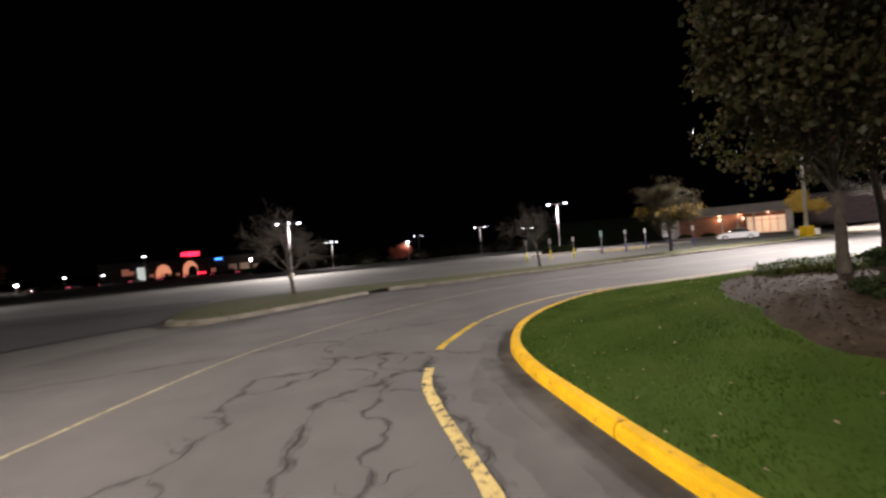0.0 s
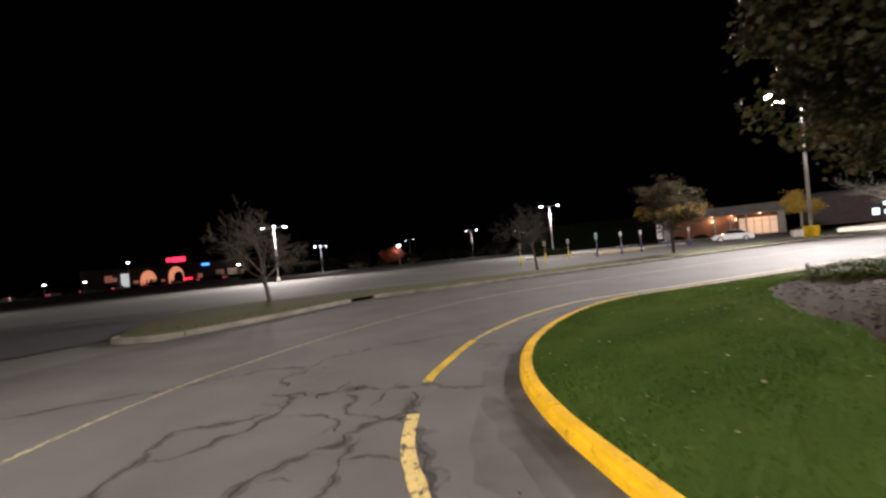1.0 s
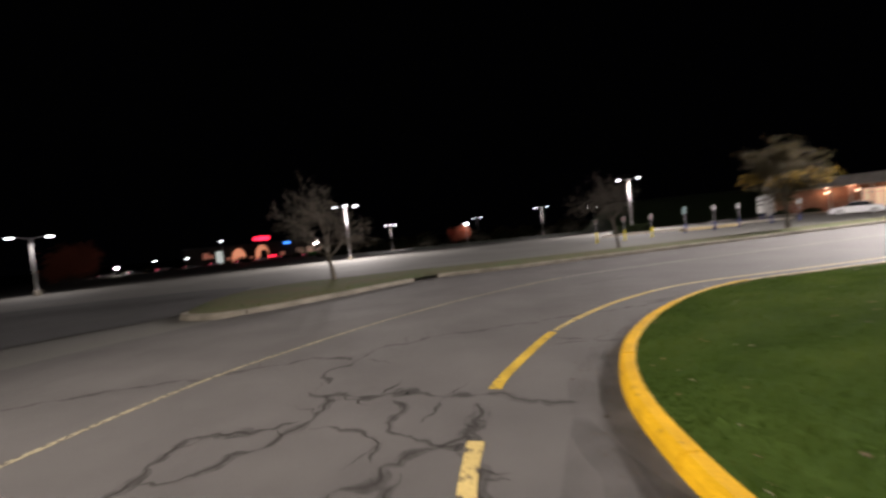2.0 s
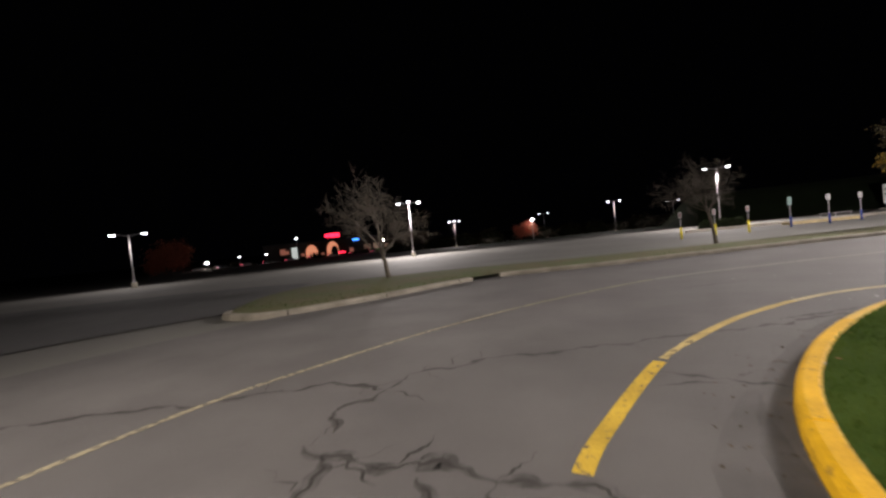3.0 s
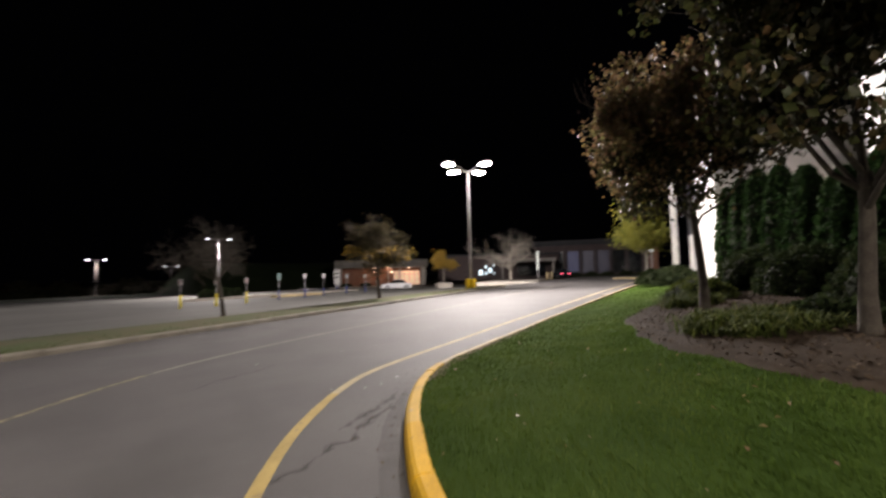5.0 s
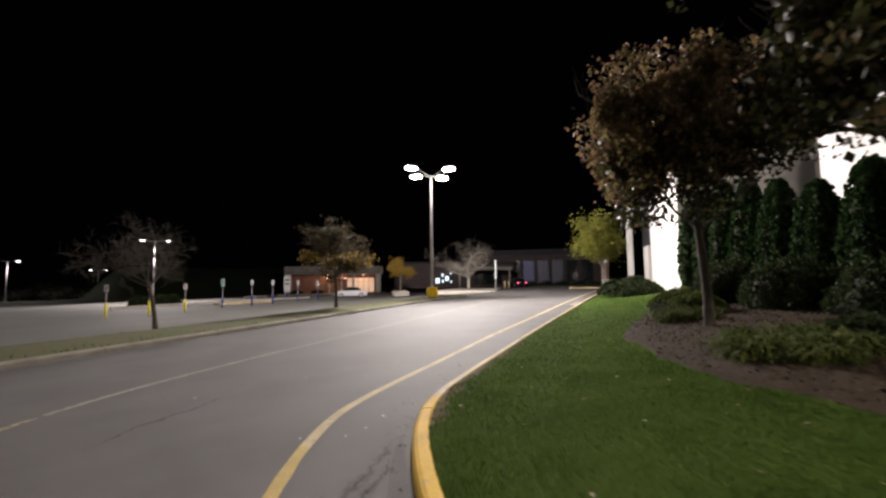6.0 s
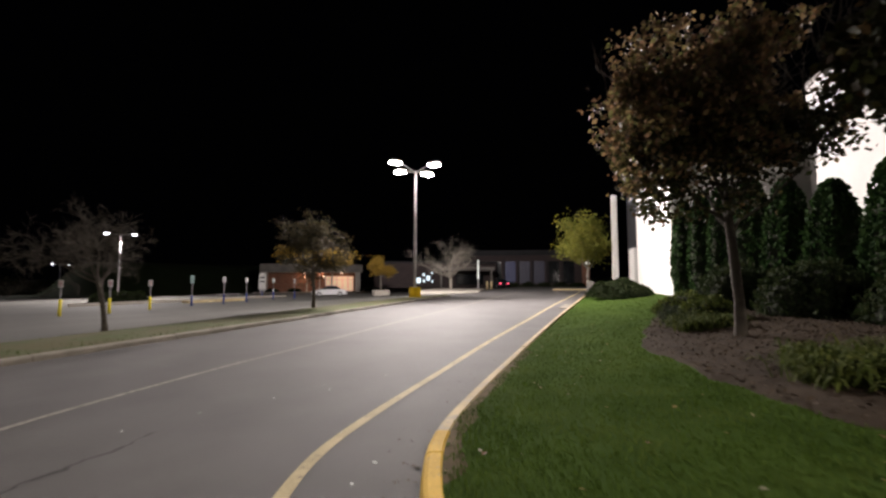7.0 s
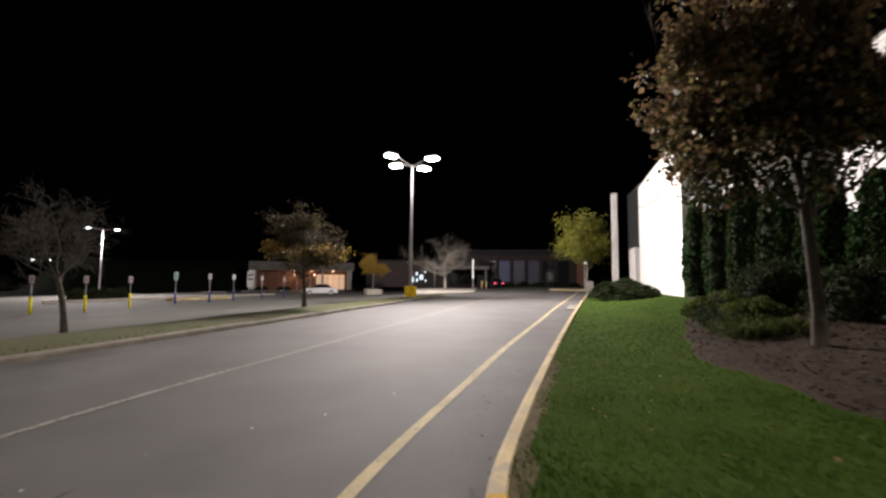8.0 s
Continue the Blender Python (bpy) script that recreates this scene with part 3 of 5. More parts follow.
BED = spline([(25.5, 14.1), (18.5, 13.0), (13, 12.5), (10.1, 12.0), (8.8, 11.6), (7.7, 11.0), (6.9, 10.5), (6.0, 9.95), (5.35, 9.3), (5.0, 8.7), (4.65, 7.9), (4.3, 6.9), (3.95, 5.8), (3.85, 4.6), (4.3, 3.2), (5.6, 1.6), (8, 0.2)], 0.25)
BED_WOBBLE = BED + sides(BED) * np.array([noise.noise(Vector((p[0] * 1.5, p[1] * 1.5, 0))) * 0.16 for p in BED])[:, None]


def in_bed(x, y):
    """Whether plan points lie in the mulched bed."""
    poly = np.vstack([BED_WOBBLE, [(30, -6), (34, 8)]])
    x, y = np.asarray(x, float), np.asarray(y, float)
    inside = np.zeros(x.shape, bool)
    for (xa, ya), (xb, yb) in zip(poly, np.roll(poly, -1, axis=0)):
        hit = ((ya > y) != (yb > y)) & (x < (xb - xa) * (y - ya) / (yb - ya + 1e-12) + xa)
        inside ^= hit
    return inside


t = np.linspace(0, 1, len(BED))[:, None]
target = np.array((29.0, 10.0)) * (1 - t) + np.array((22.0, -3.0)) * t
steps = np.r_[0, 0.01, 0.03, 0.06, 0.1, 0.15, 0.2, 0.27, 0.35, 0.45, 0.6, 0.8, 1.0]
V, n = [], len(BED)
for q in steps:
    p = BED_WOBBLE + (target - BED_WOBBLE) * q
    rough = np.array([noise.noise(Vector((a * 3, b * 3, 1.0))) for a, b in p]) * 0.02
    V.append(np.c_[p, lawn_z(p[:, 0], p[:, 1]) + (-0.03 if q == 0 else 0.02) + rough])
F = [(j * n + i, (j + 1) * n + i, (j + 1) * n + i + 1, j * n + i + 1) for j in range(len(steps) - 1) for i in range(n - 1)]
bed = part("mulch_bed", big_mesh("mulch_bed", np.vstack(V), F, MULCH), MULCH)
tagged(bed, "dark mulched planting bed in the lawn", "mulch bed", kind="structure")


def scatter(n, box, keep, seed):
    """Random plan points in a box that pass a test."""
    rng = np.random.default_rng(seed)
    p = rng.uniform((box[0], box[1]), (box[2], box[3]), (n, 2))
    return p[keep(p[:, 0], p[:, 1])], rng


def inside_lawn(x, y):
    """On the lawn's side of the kerb."""
    q = np.stack([x, y], 1)
    out = np.empty(len(q), bool)
    for i in range(0, len(q), 4000):
        d = ((q[i:i + 4000, None] - KERB[None]) ** 2).sum(-1)
        j = d.argmin(1)
        side = ((q[i:i + 4000] - KERB[j]) * -KNORM[j]).sum(1)
        out[i:i + 4000] = side > 0.15
    return out


def tuft_mesh(name, p, rng, height, width, material, z_of, lean=0.6):
    """One bent blade for each point."""
    n = len(p)
    z = z_of(p[:, 0], p[:, 1]) - 0.02
    a, h = rng.uniform(0, 2 * np.pi, n), height * rng.uniform(0.5, 1.25, n)
    side = np.c_[np.cos(a), np.sin(a)] * width / 2
    bend = np.c_[-np.sin(a), np.cos(a)] * (h * lean * rng.uniform(0.1, 1, n))[:, None]
    v = np.empty((n, 5, 3))
    v[:, 0, :2], v[:, 1, :2] = p - side, p + side
    v[:, 2, :2], v[:, 3, :2] = p + side * 0.8 + bend * 0.35, p - side * 0.8 + bend * 0.35
    v[:, 4, :2] = p + bend
    v[:, 0, 2] = v[:, 1, 2] = z
    v[:, 2, 2] = v[:, 3, 2] = z + h * 0.6
    v[:, 4, 2] = z + h
    base = np.arange(n)[:, None] * 5
    tris = np.concatenate([base + np.array([q]) for q in ((0, 1, 2), (0, 2, 3), (3, 2, 4))])
    return big_mesh(name, v.reshape(-1, 3), tris, material)


def on_grass(x, y):
    ok = inside_lawn(x, y)
    ok[ok] &= ~in_bed(x[ok], y[ok])
    return ok


def thinning(x, y):
    """Grass, dense by the kerb's bend and thinner further up."""
    d2 = (x - 2.0) ** 2 + (y - 9.0) ** 2
    ok = np.random.default_rng(77).uniform(0, 1, len(x)) < 1 / (1 + d2 / 22)
    ok[ok] &= on_grass(x[ok], y[ok])
    return ok


p_all, rng = scatter(2300000, (0.8, 1.5, 36.0, 26.0), thinning, 3)
reach = np.hypot(p_all[:, 0] - 2, p_all[:, 1] - 9)
# worn earth along the kerb past the bend, where the grass is thin
keep = np.ones(len(p_all), bool)
worn_strip = (p_all[:, 0] > 3.4) & (p_all[:, 0] < 8.0) & (reach < 8)
off = np.array([((KERB - a) ** 2).sum(1).min() for a in p_all[worn_strip]]) ** 0.5
keep[worn_strip] = off > 0.22 + 0.16 * np.array([noise.noise(Vector((a[0] * 2.3, a[1] * 2.3, 1.0))) + 0.6 * noise.noise(Vector((a[0] * 9, a[1] * 9, 4.0))) for a in p_all[worn_strip]])
p_all, reach = p_all[keep], reach[keep]
grass = part("grass", tuft_mesh("grass", p_all, rng, np.interp(reach, [0, 4, 12, 30], [0.034, 0.034, 0.02, 0.014]), (0.0045 + 0.0012 * reach)[:, None], BLADE, lawn_z), BLADE)
tagged(grass, "short mown green grass blades", "grass", kind="stuff")


# trodden earth between kerb and grass
strip = cut(KERB, (3.3, 11.7), (8.6, 13.9))
wide_e = np.array([0.10 + 0.16 * max(0.0, 0.5 + noise.noise(Vector((p[0] * 1.9, p[1] * 1.9, 6.0)))) + 0.05 * noise.noise(Vector((p[0] * 7, p[1] * 7, 2.0))) for p in strip])
wide_e[0] = wide_e[-1] = 0.02
V = []
for q in (0.0, 0.35, 0.7, 1.0):
    p = strip - sides(strip) * (0.165 + wide_e[:, None] * q)
    V.append(np.c_[p, lawn_z(p[:, 0], p[:, 1]) - 0.012 - 0.01 * q])
n = len(strip)
F = [(j * n + i, (j + 1) * n + i, (j + 1) * n + i + 1, j * n + i + 1) for j in range(3) for i in range(n - 1)]
earth = part("bare_earth", big_mesh("bare_earth", np.vstack(V), F, EARTH), EARTH)
tagged(earth, "bare trodden brown earth along the kerb", "earth", kind="structure")


def flake_mesh(name, p, rng, size, material, z_of, lift=0.02, flat=0.35):
    """Loose flat bits: leaves or chips lying at odd tilts."""
    n = len(p)
    z = z_of(p[:, 0], p[:, 1]) + lift
    a, s = rng.uniform(0, 2 * np.pi, n), size * rng.uniform(0.5, 1.3, n)
    u = np.c_[np.cos(a), np.sin(a), rng.uniform(-flat, flat, n)] * s[:, None]
    w = np.c_[-np.sin(a), np.cos(a), rng.uniform(-flat, flat, n)] * (s * rng.uniform(0.35, 0.8, n))[:, None]
    c = np.c_[p, z]
    up = np.zeros((n, 3))
    up[:, 2] = s * 0.25
    v = np.stack([c - u, c - w + up, c + u, c + w + up], 1)
    base = np.arange(n)[:, None] * 4
    return big_mesh(name, v.reshape(-1, 3), np.concatenate([base + np.array([(0, 1, 2)]), base + np.array([(0, 2, 3)])]), material)


p, rng = scatter(900, (1.2, 3.0, 14.0, 16.0), on_grass, 5)
ob = part("fallen_leaves", flake_mesh("fallen_leaves", p[:170], rng, 0.024, LITTER, lawn_z, 0.03), LITTER)
tagged(ob, "scattered dry fallen leaves on the lawn", "leaves", kind="stuff")
p, rng = scatter(26000, (3.5, 1.0, 16.0, 13.5), lambda x, y: in_bed(x, y), 6)
ob = part("mulch_chips", flake_mesh("mulch_chips", p, rng, 0.028, CHIP, lawn_z, 0.035, 0.6), CHIP)
tagged(ob, "loose brown bark mulch chips", "mulch", kind="stuff")
near_kerb = KERB[25:120]
rng = np.random.default_rng(9)
p = near_kerb[rng.integers(0, len(near_kerb), 420)]
p = p + rng.normal(0, 0.03, p.shape)
q = KERB[np.array([np.argmin(((KERB - a) ** 2).sum(1)) for a in p])]
nq = KNORM[np.array([np.argmin(((KERB - a) ** 2).sum(1)) for a in p])]
p = q + nq * np.abs(rng.normal(0.05, 0.22, len(q)))[:, None] + rng.normal(0, 0.06, q.shape) * 0.3
ob = part("gutter_debris", flake_mesh("gutter_debris", p, rng, 0.018, CHIP, ground_z, 0.008, 0.3), CHIP)
tagged(ob, "bits of bark and leaf in the gutter", "debris", kind="stuff")
p = np.random.default_rng(12).uniform((2.2, 11.6), (6.0, 15.0), (14, 2))
ob = part("road_litter", flake_mesh("road_litter", p, np.random.default_rng(2), 0.02, SIGN_W, ground_z, 0.012, 0.3), SIGN_W)
tagged(ob, "small pale scraps lying on the road", "litter", kind="stuff")
p, rng = scatter(26000, (-9.5, 13.0, 28.0, 36.0), lambda x, y: (across(x, y) > -9), 8)
dd = np.array([((FAR - a) ** 2).sum(1).min() for a in p]) ** 0.5
jj = np.array([((FAR - a) ** 2).sum(1).argmin() for a in p])
sd = ((p - FAR[jj]) * sides(FAR)[jj]).sum(1)
p = p[(sd > 0.2) & (dd < w_isl[jj] * 0.85)]
ob = part("verge_grass", tuft_mesh("verge_grass", p, rng, 0.05, 0.02, BLADE, lambda x, y: ground_z(x, y) + 0.13), BLADE)
tagged(ob, "straggly grass on the island", "grass", kind="stuff")


# ---- plants ----
def skeleton_of(rng, height, fork, spread, levels, limbs, flat):
    """Segments of a branching tree, and the ends of its twigs, fitted to a height and a spread."""
    segs, tips, now = [], [], [0]

    def branch(p, d, length, r, level):
        steps = 4 if level < 2 else 3
        for k in range(steps):
            d = (d + Vector((rng.gauss(0, 0.16), rng.gauss(0, 0.16), rng.gauss(0, 0.10) + (0.07 if not flat else -0.02 * level)))).normalized()
            q = p + d * (length / steps)
            r2 = r * (0.82 if k < steps - 1 else 0.7)
            segs.append((p.copy(), q.copy(), r, r2, level, now[0]))
            p, r = q, r2
            if level < levels and (k > 0 or level > 0):
                for _ in range(rng.choice((1, 2)) if level > 0 else 1):
                    away = Vector((rng.gauss(0, 1), rng.gauss(0, 1), rng.gauss(0.15, 0.35))).normalized()
                    branch(p, (d * 0.75 + away * 0.8).normalized(), length * rng.uniform(0.5, 0.72), r * 0.62, level + 1)
        tips.append(p.copy())

    p = Vector((0, 0, 0))
    r = 0.035
    for k in range(4):
        q = p + Vector((rng.gauss(0, 0.012), rng.gauss(0, 0.012), 0.25))
        segs.append((p.copy(), q.copy(), r * (1.25 if k == 0 else 1), r * 0.93, -1, 0))
        p, r = q, r * 0.93
    for k in range(limbs):
        a = 2 * math.pi * (k + rng.uniform(-0.3, 0.3)) / limbs
        up = rng.uniform(0.45, 1.3) if not flat else rng.uniform(0.55, 1.0)
        now[0] = k + 1
        branch(p - Vector((0, 0, rng.uniform(0, 0.25))), Vector((math.cos(a), math.sin(a), up)).normalized(), rng.uniform(0.7, 1.0), r * 0.55, 0)
    now[0] = 0
    branch(p, Vector((0.05, 0, 1)), 0.8, r * 0.6, 0)
    top = max(t.z for t in tips) - 1
    rad = sorted(math.hypot(t.x, t.y) for t in tips)[int(len(tips) * 0.93)]
    low = min(0.0, min(t.z for t in tips) - 1)

    def fit(v):
        if v.z <= 1:
            w = max(0.0, v.z)
            zz = fork * w
        else:
            zz = fork + (v.z - 1) / top * (height - fork)
        k = spread / rad if v.z > 0.9 else 1.0
        return Vector((v.x * (k if v.z > 0.9 else 1), v.y * (k if v.z > 0.9 else 1), zz))

    return [(fit(a), fit(b), r0, r1, lv, k) for a, b, r0, r1, lv, k in segs], [fit(t) for t in tips]


def leaves_mesh(name, centres, per, sigma, size, material, rng, keep=None):
    """Many small folded leaves round each centre."""
    c = np.repeat(np.asarray(centres, float), per, axis=0)
    n = len(c)
    c = c + rng.normal(0, 1, (n, 3)) * np.asarray(sigma)
    if keep is not None:
        c = c[keep(c)]
        n = len(c)
    u = rng.normal(0, 1, (n, 3))
    u /= np.linalg.norm(u, axis=1)[:, None]
    w = np.cross(u, rng.normal(0, 1, (n, 3)))
    w /= np.linalg.norm(w, axis=1)[:, None]
    h = np.cross(u, w)
    s = (size * rng.uniform(0.6, 1.3, n))[:, None]
    v = np.stack([c - u * s, c - w * s * 0.75 + h * s * 0.25, c + u * s, c + w * s * 0.75 + h * s * 0.25], 1)
    base = np.arange(n)[:, None] * 4
    return big_mesh(name, v.reshape(-1, 3), np.concatenate([base + np.array([(0, 1, 2)]), base + np.array([(0, 2, 3)])]), material)


def tree(label, x, y, z, height, fork, spread, trunk, seed, levels=3, limbs=5, flat=False, bark=None, crowns=(), group="", sides_n=5, turn=0.0, lean=(0.0, 0.0), room=None, lobes=0.42):
    """A tree with a tapered trunk, limbs and, if it has leaves, crowns of them. crowns: (name, label, material, per tip, sigma, size, test)."""
    rng = random.Random(seed)
    segs, tips = skeleton_of(rng, height, fork, spread, levels, limbs, flat)
    top = thing("tree", label, "tree", x, y, z, turn, group)
    k = trunk / 2 / 0.035

    def slant(v):
        w = v.z * min(1.0, 0.4 + v.z / fork * 0.6) if v.z < fork else v.z
        return Vector((v.x + lean[0] * w, v.y + lean[1] * w, v.z))

    segs = [(slant(a), slant(b), *rest) for a, b, *rest in segs]
    tips = [slant(q) for q in tips]
    tr, limbs_of = Shape(), {}
    for a, b, r0, r1, lv, nr in segs:
        br = limbs_of.setdefault(nr, Shape())
        if lv < 0:
            tr.tube(a - Vector((0, 0, 0.08 if a.z < 0.01 else 0)), b, r0 * k, r1 * k, 12, False)
        else:
            br.tube(a, b, max(r0 * k, 0.004), max(r1 * k, 0.003), sides_n if lv < 2 else 3, False)
    part("trunk", tr, bark or BARK, top, smooth=True)
    for nr, br in limbs_of.items():
        if br.v:
            part("limb", br, bark or BARK, top, smooth=True)
    g = np.random.default_rng(seed)
    for name, lab, material, per, sigma, size, test in crowns:
        some = [t for t in tips if test is None or test(t, rng)]
        keep = None
        if room and name != "loose_spray":
            (cx, cy, cz), (ra, rb, rc) = room
            for _ in range(90):
                q = Vector((rng.gauss(0, 1), rng.gauss(0, 1), rng.gauss(0, 1))).normalized() * rng.uniform(0.45, 0.92)
                if rng.random() < 0.4:
                    q.z = -abs(q.z)
                q = Vector((cx + q.x * ra, cy + q.y * rb, cz + q.z * rc))
                if test is None or test(q, rng):
                    some.append(q)

            def keep(c):
                q = (c - np.array((cx, cy, cz))) / np.array((ra, rb, rc))
                edge = np.array([0.95 + lobes * noise.noise(Vector(v) * 1.9 + Vector((seed, 0, 0))) + 0.28 * noise.noise(Vector(v) * 4.5) for v in q])
                holes = np.array([noise.noise(Vector(v) * 3.1 + Vector((0, seed, 3))) for v in q])
                return ((q ** 2).sum(1) < edge ** 2) & (holes > -0.33)
        part(name, leaves_mesh(name, some, per, sigma, size, material, g, keep), material, top, lab)
    return top, tips


def mound(label, x, y, z, sx, sy, sz, seed, material, count=1500, size=0.05, category="shrub", group="", rz=0.0, name="shrub", flat_top=0.0):
    """A shrub: a core coloured dark as inner shade, and a coat of small leaves with an uneven outline."""
    top = thing(name, label, category, x, y, z, rz, group)
    g = np.random.default_rng(seed)
    core = bmesh.new()
    bmesh.ops.create_icosphere(core, subdivisions=3, radius=1)
    for v in core.verts:
        f = 0.78 + 0.14 * noise.noise(v.co * 2.0 + Vector((seed, 0, 0)))
        v.co = Vector((v.co.x * sx * f, v.co.y * sy * f, max(-0.02, v.co.z * sz * f)))
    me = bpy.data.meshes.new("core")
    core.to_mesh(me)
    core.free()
    part("core", me, INNER_SHADE, top)
    d = g.normal(0, 1, (count, 3))
    d /= np.linalg.norm(d, axis=1)[:, None]
    d[:, 2] = np.abs(d[:, 2])
    f = np.array([0.92 + 0.22 * noise.noise(Vector(q) * 2.0 + Vector((seed, 0, 0))) + 0.06 * noise.noise(Vector(q) * 6) for q in d])[:, None]
    c = d * f * g.uniform(0.86, 1.05, (count, 1)) * np.array((sx, sy, sz))
    part("foliage", leaves_mesh("foliage", c, 1, (0.01,) * 3, size, material, g), material, top)
    return top


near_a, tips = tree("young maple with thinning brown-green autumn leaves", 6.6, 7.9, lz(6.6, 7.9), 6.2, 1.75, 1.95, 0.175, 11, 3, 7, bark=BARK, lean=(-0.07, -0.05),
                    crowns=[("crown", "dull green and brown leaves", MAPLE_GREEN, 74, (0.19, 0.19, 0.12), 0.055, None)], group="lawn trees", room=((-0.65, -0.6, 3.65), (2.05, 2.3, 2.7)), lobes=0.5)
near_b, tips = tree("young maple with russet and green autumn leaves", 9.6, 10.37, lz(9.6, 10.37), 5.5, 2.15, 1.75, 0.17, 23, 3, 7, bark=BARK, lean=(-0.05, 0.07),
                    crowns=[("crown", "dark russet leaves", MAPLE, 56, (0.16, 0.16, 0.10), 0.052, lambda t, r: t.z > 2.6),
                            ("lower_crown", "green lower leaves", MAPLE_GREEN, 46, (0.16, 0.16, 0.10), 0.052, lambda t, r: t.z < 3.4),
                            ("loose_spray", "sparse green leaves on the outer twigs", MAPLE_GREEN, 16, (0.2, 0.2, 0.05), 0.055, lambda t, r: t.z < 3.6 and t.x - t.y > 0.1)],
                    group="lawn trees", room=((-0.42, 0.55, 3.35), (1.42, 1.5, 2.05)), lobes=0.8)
tree("bare spreading tree on the grass island", -7.4, 18.7, island_z(-7.4, 18.7) - 0.05, 4.4, 1.2, 1.75, 0.19, 5, 4, 6, True, BARK_MID, group="island trees", sides_n=4, lean=(-0.12, -0.05))
tree("bare spreading tree on the grass island", 4.32, 24.2, island_z(4.32, 24.2) - 0.05, 4.0, 1.5, 1.65, 0.14, 8, 4, 6, True, BARK, group="island trees", sides_n=4, lean=(-0.16, 0.1))
tree("tree with dry brown crown and yellow lower leaves on the island", 12.9, 27.3, island_z(12.9, 27.3) - 0.05, 4.75, 1.9, 1.65, 0.19, 19, 4, 6, True, BARK,
     crowns=[("crown", "sparse dry brown leaves", BROWNISH, 4, (0.13, 0.13, 0.06), 0.04, None),
             ("yellow_leaves", "yellow lower leaves", LOCUST, 6, (0.13, 0.13, 0.06), 0.045, lambda t, r: 2.1 < t.z < 2.9 and math.hypot(t.x, t.y) > 1.0 and noise.noise(t * 1.5) > 0.0)], group="island trees", sides_n=4)
tree("small tree with golden yellow leaves", 41.9, 54.4, gz(41.9, 54.4), 5.5, 2.9, 1.65, 0.17, 31, 3, 5, True, BARK_PALE,
     crowns=[("crown", "golden yellow leaves", LOCUST, 10, (0.25, 0.25, 0.14), 0.09, None)], sides_n=4)
tree("large pale bare tree beside the entrance drive", 45.5, 44.6, gz(45.5, 44.6), 7.7, 2.4, 4.1, 0.42, 41, 4, 7, True, BARK_WHITE, sides_n=4)
tree("leaning tree with yellow-green leaves by the white building", 41.0, 24.5, 0.4, 7.2, 2.4, 2.05, 0.22, 52, 3, 6, False, BARK_PALE,
     crowns=[("crown", "yellow-green leaves", LIME, 16, (0.4, 0.4, 0.35), 0.10, None)], sides_n=4)
tree("round red-lit tree across the lot", -19.3, 128.5, gz(-19.3, 128.5), 5.4, 1.0, 2.6, 0.25, 61, 3, 5, False, BARK,
     crowns=[("crown", "russet leaves", RUSSET, 14, (0.5, 0.5, 0.45), 0.16, None)], sides_n=4, group="far trees")
tree("round russet tree at the lot's edge", -95.5, 76.0, gz(-95.5, 76), 8.5, 1.5, 4.0, 0.3, 62, 3, 5, False, BARK,
     crowns=[("crown", "russet leaves", RUSSET, 14, (0.7, 0.7, 0.6), 0.2, None)], sides_n=4, group="far trees")

# shrubs in the bed and along the white wall
def strap_clump(label, x, y, spread, high, seed, count=300, material=None):
    """A clump of long arching leaves from one root."""
    top = thing("ground_cover", label, "ground cover", x, y, lz(x, y), 0, "strap-leaved clumps")
    g = np.random.default_rng(seed)
    root = g.normal(0, 0.28, (count, 2)) * spread
    a = g.uniform(0, 2 * np.pi, count)
    run, rise = spread * g.uniform(0.2, 0.75, count), high * 0.72 * g.uniform(0.3, 1.0, count)
    width = g.uniform(0.006, 0.014, count)
    d, sd = np.c_[np.cos(a), np.sin(a)], np.c_[-np.sin(a), np.cos(a)]
    at = ((0.0, 0.0, 1.0), (0.25, 0.62, 1.2), (0.55, 0.98, 1.0), (0.85, 0.9, 0.7), (1.08, 0.58, 0.15))
    v = np.empty((count, 10, 3))
    for k, (out, up, w) in enumerate(at):
        mid = root + d * (run * out)[:, None]
        v[:, 2 * k, :2], v[:, 2 * k + 1, :2] = mid - sd * (width * w)[:, None], mid + sd * (width * w)[:, None]
        v[:, 2 * k, 2] = v[:, 2 * k + 1, 2] = rise * up - 0.02
    base = np.arange(count)[:, None] * 10
    f = np.concatenate([base + np.array([(2 * k, 2 * k + 1, 2 * k + 3, 2 * k + 2)]) for k in range(4)])
    m = material or COVER
    part("leaves", big_mesh("leaves", v.reshape(-1, 3), f, m), m, top)


for k, (x, y, a, h) in enumerate([(6.55, 9.45, 0.5, 0.4), (6.75, 8.95, 0.55, 0.42), (6.35, 8.85, 0.45, 0.34), (6.9, 8.5, 0.5, 0.36), (7.15, 9.5, 0.5, 0.42), (7.4, 8.9, 0.55, 0.42)]):
    strap_clump("arching light green strap-leaved clump on the mulch", x, y, a, h, 500 + k)
for k, (x, y, a, h) in enumerate([(10.6, 11.2, 0.5, 0.4), (11.3, 11.45, 0.55, 0.42), (12.2, 11.7, 0.6, 0.45), (11.9, 11.2, 0.6, 0.45), (10.9, 10.7, 0.5, 0.42), (13.1, 11.9, 0.6, 0.5)]):
    strap_clump("dull green strap-leaved clump behind the maple", x, y, a, h, 520 + k, 300, HEDGE if k % 3 == 2 else COVER)
mound("low light green ground cover on the mulch", 6.75, 9.2, lz(6.75, 9.2), 0.75, 0.45, 0.24, 7, COVER, 2400, 0.03, "ground cover", "ground cover", 0.6)
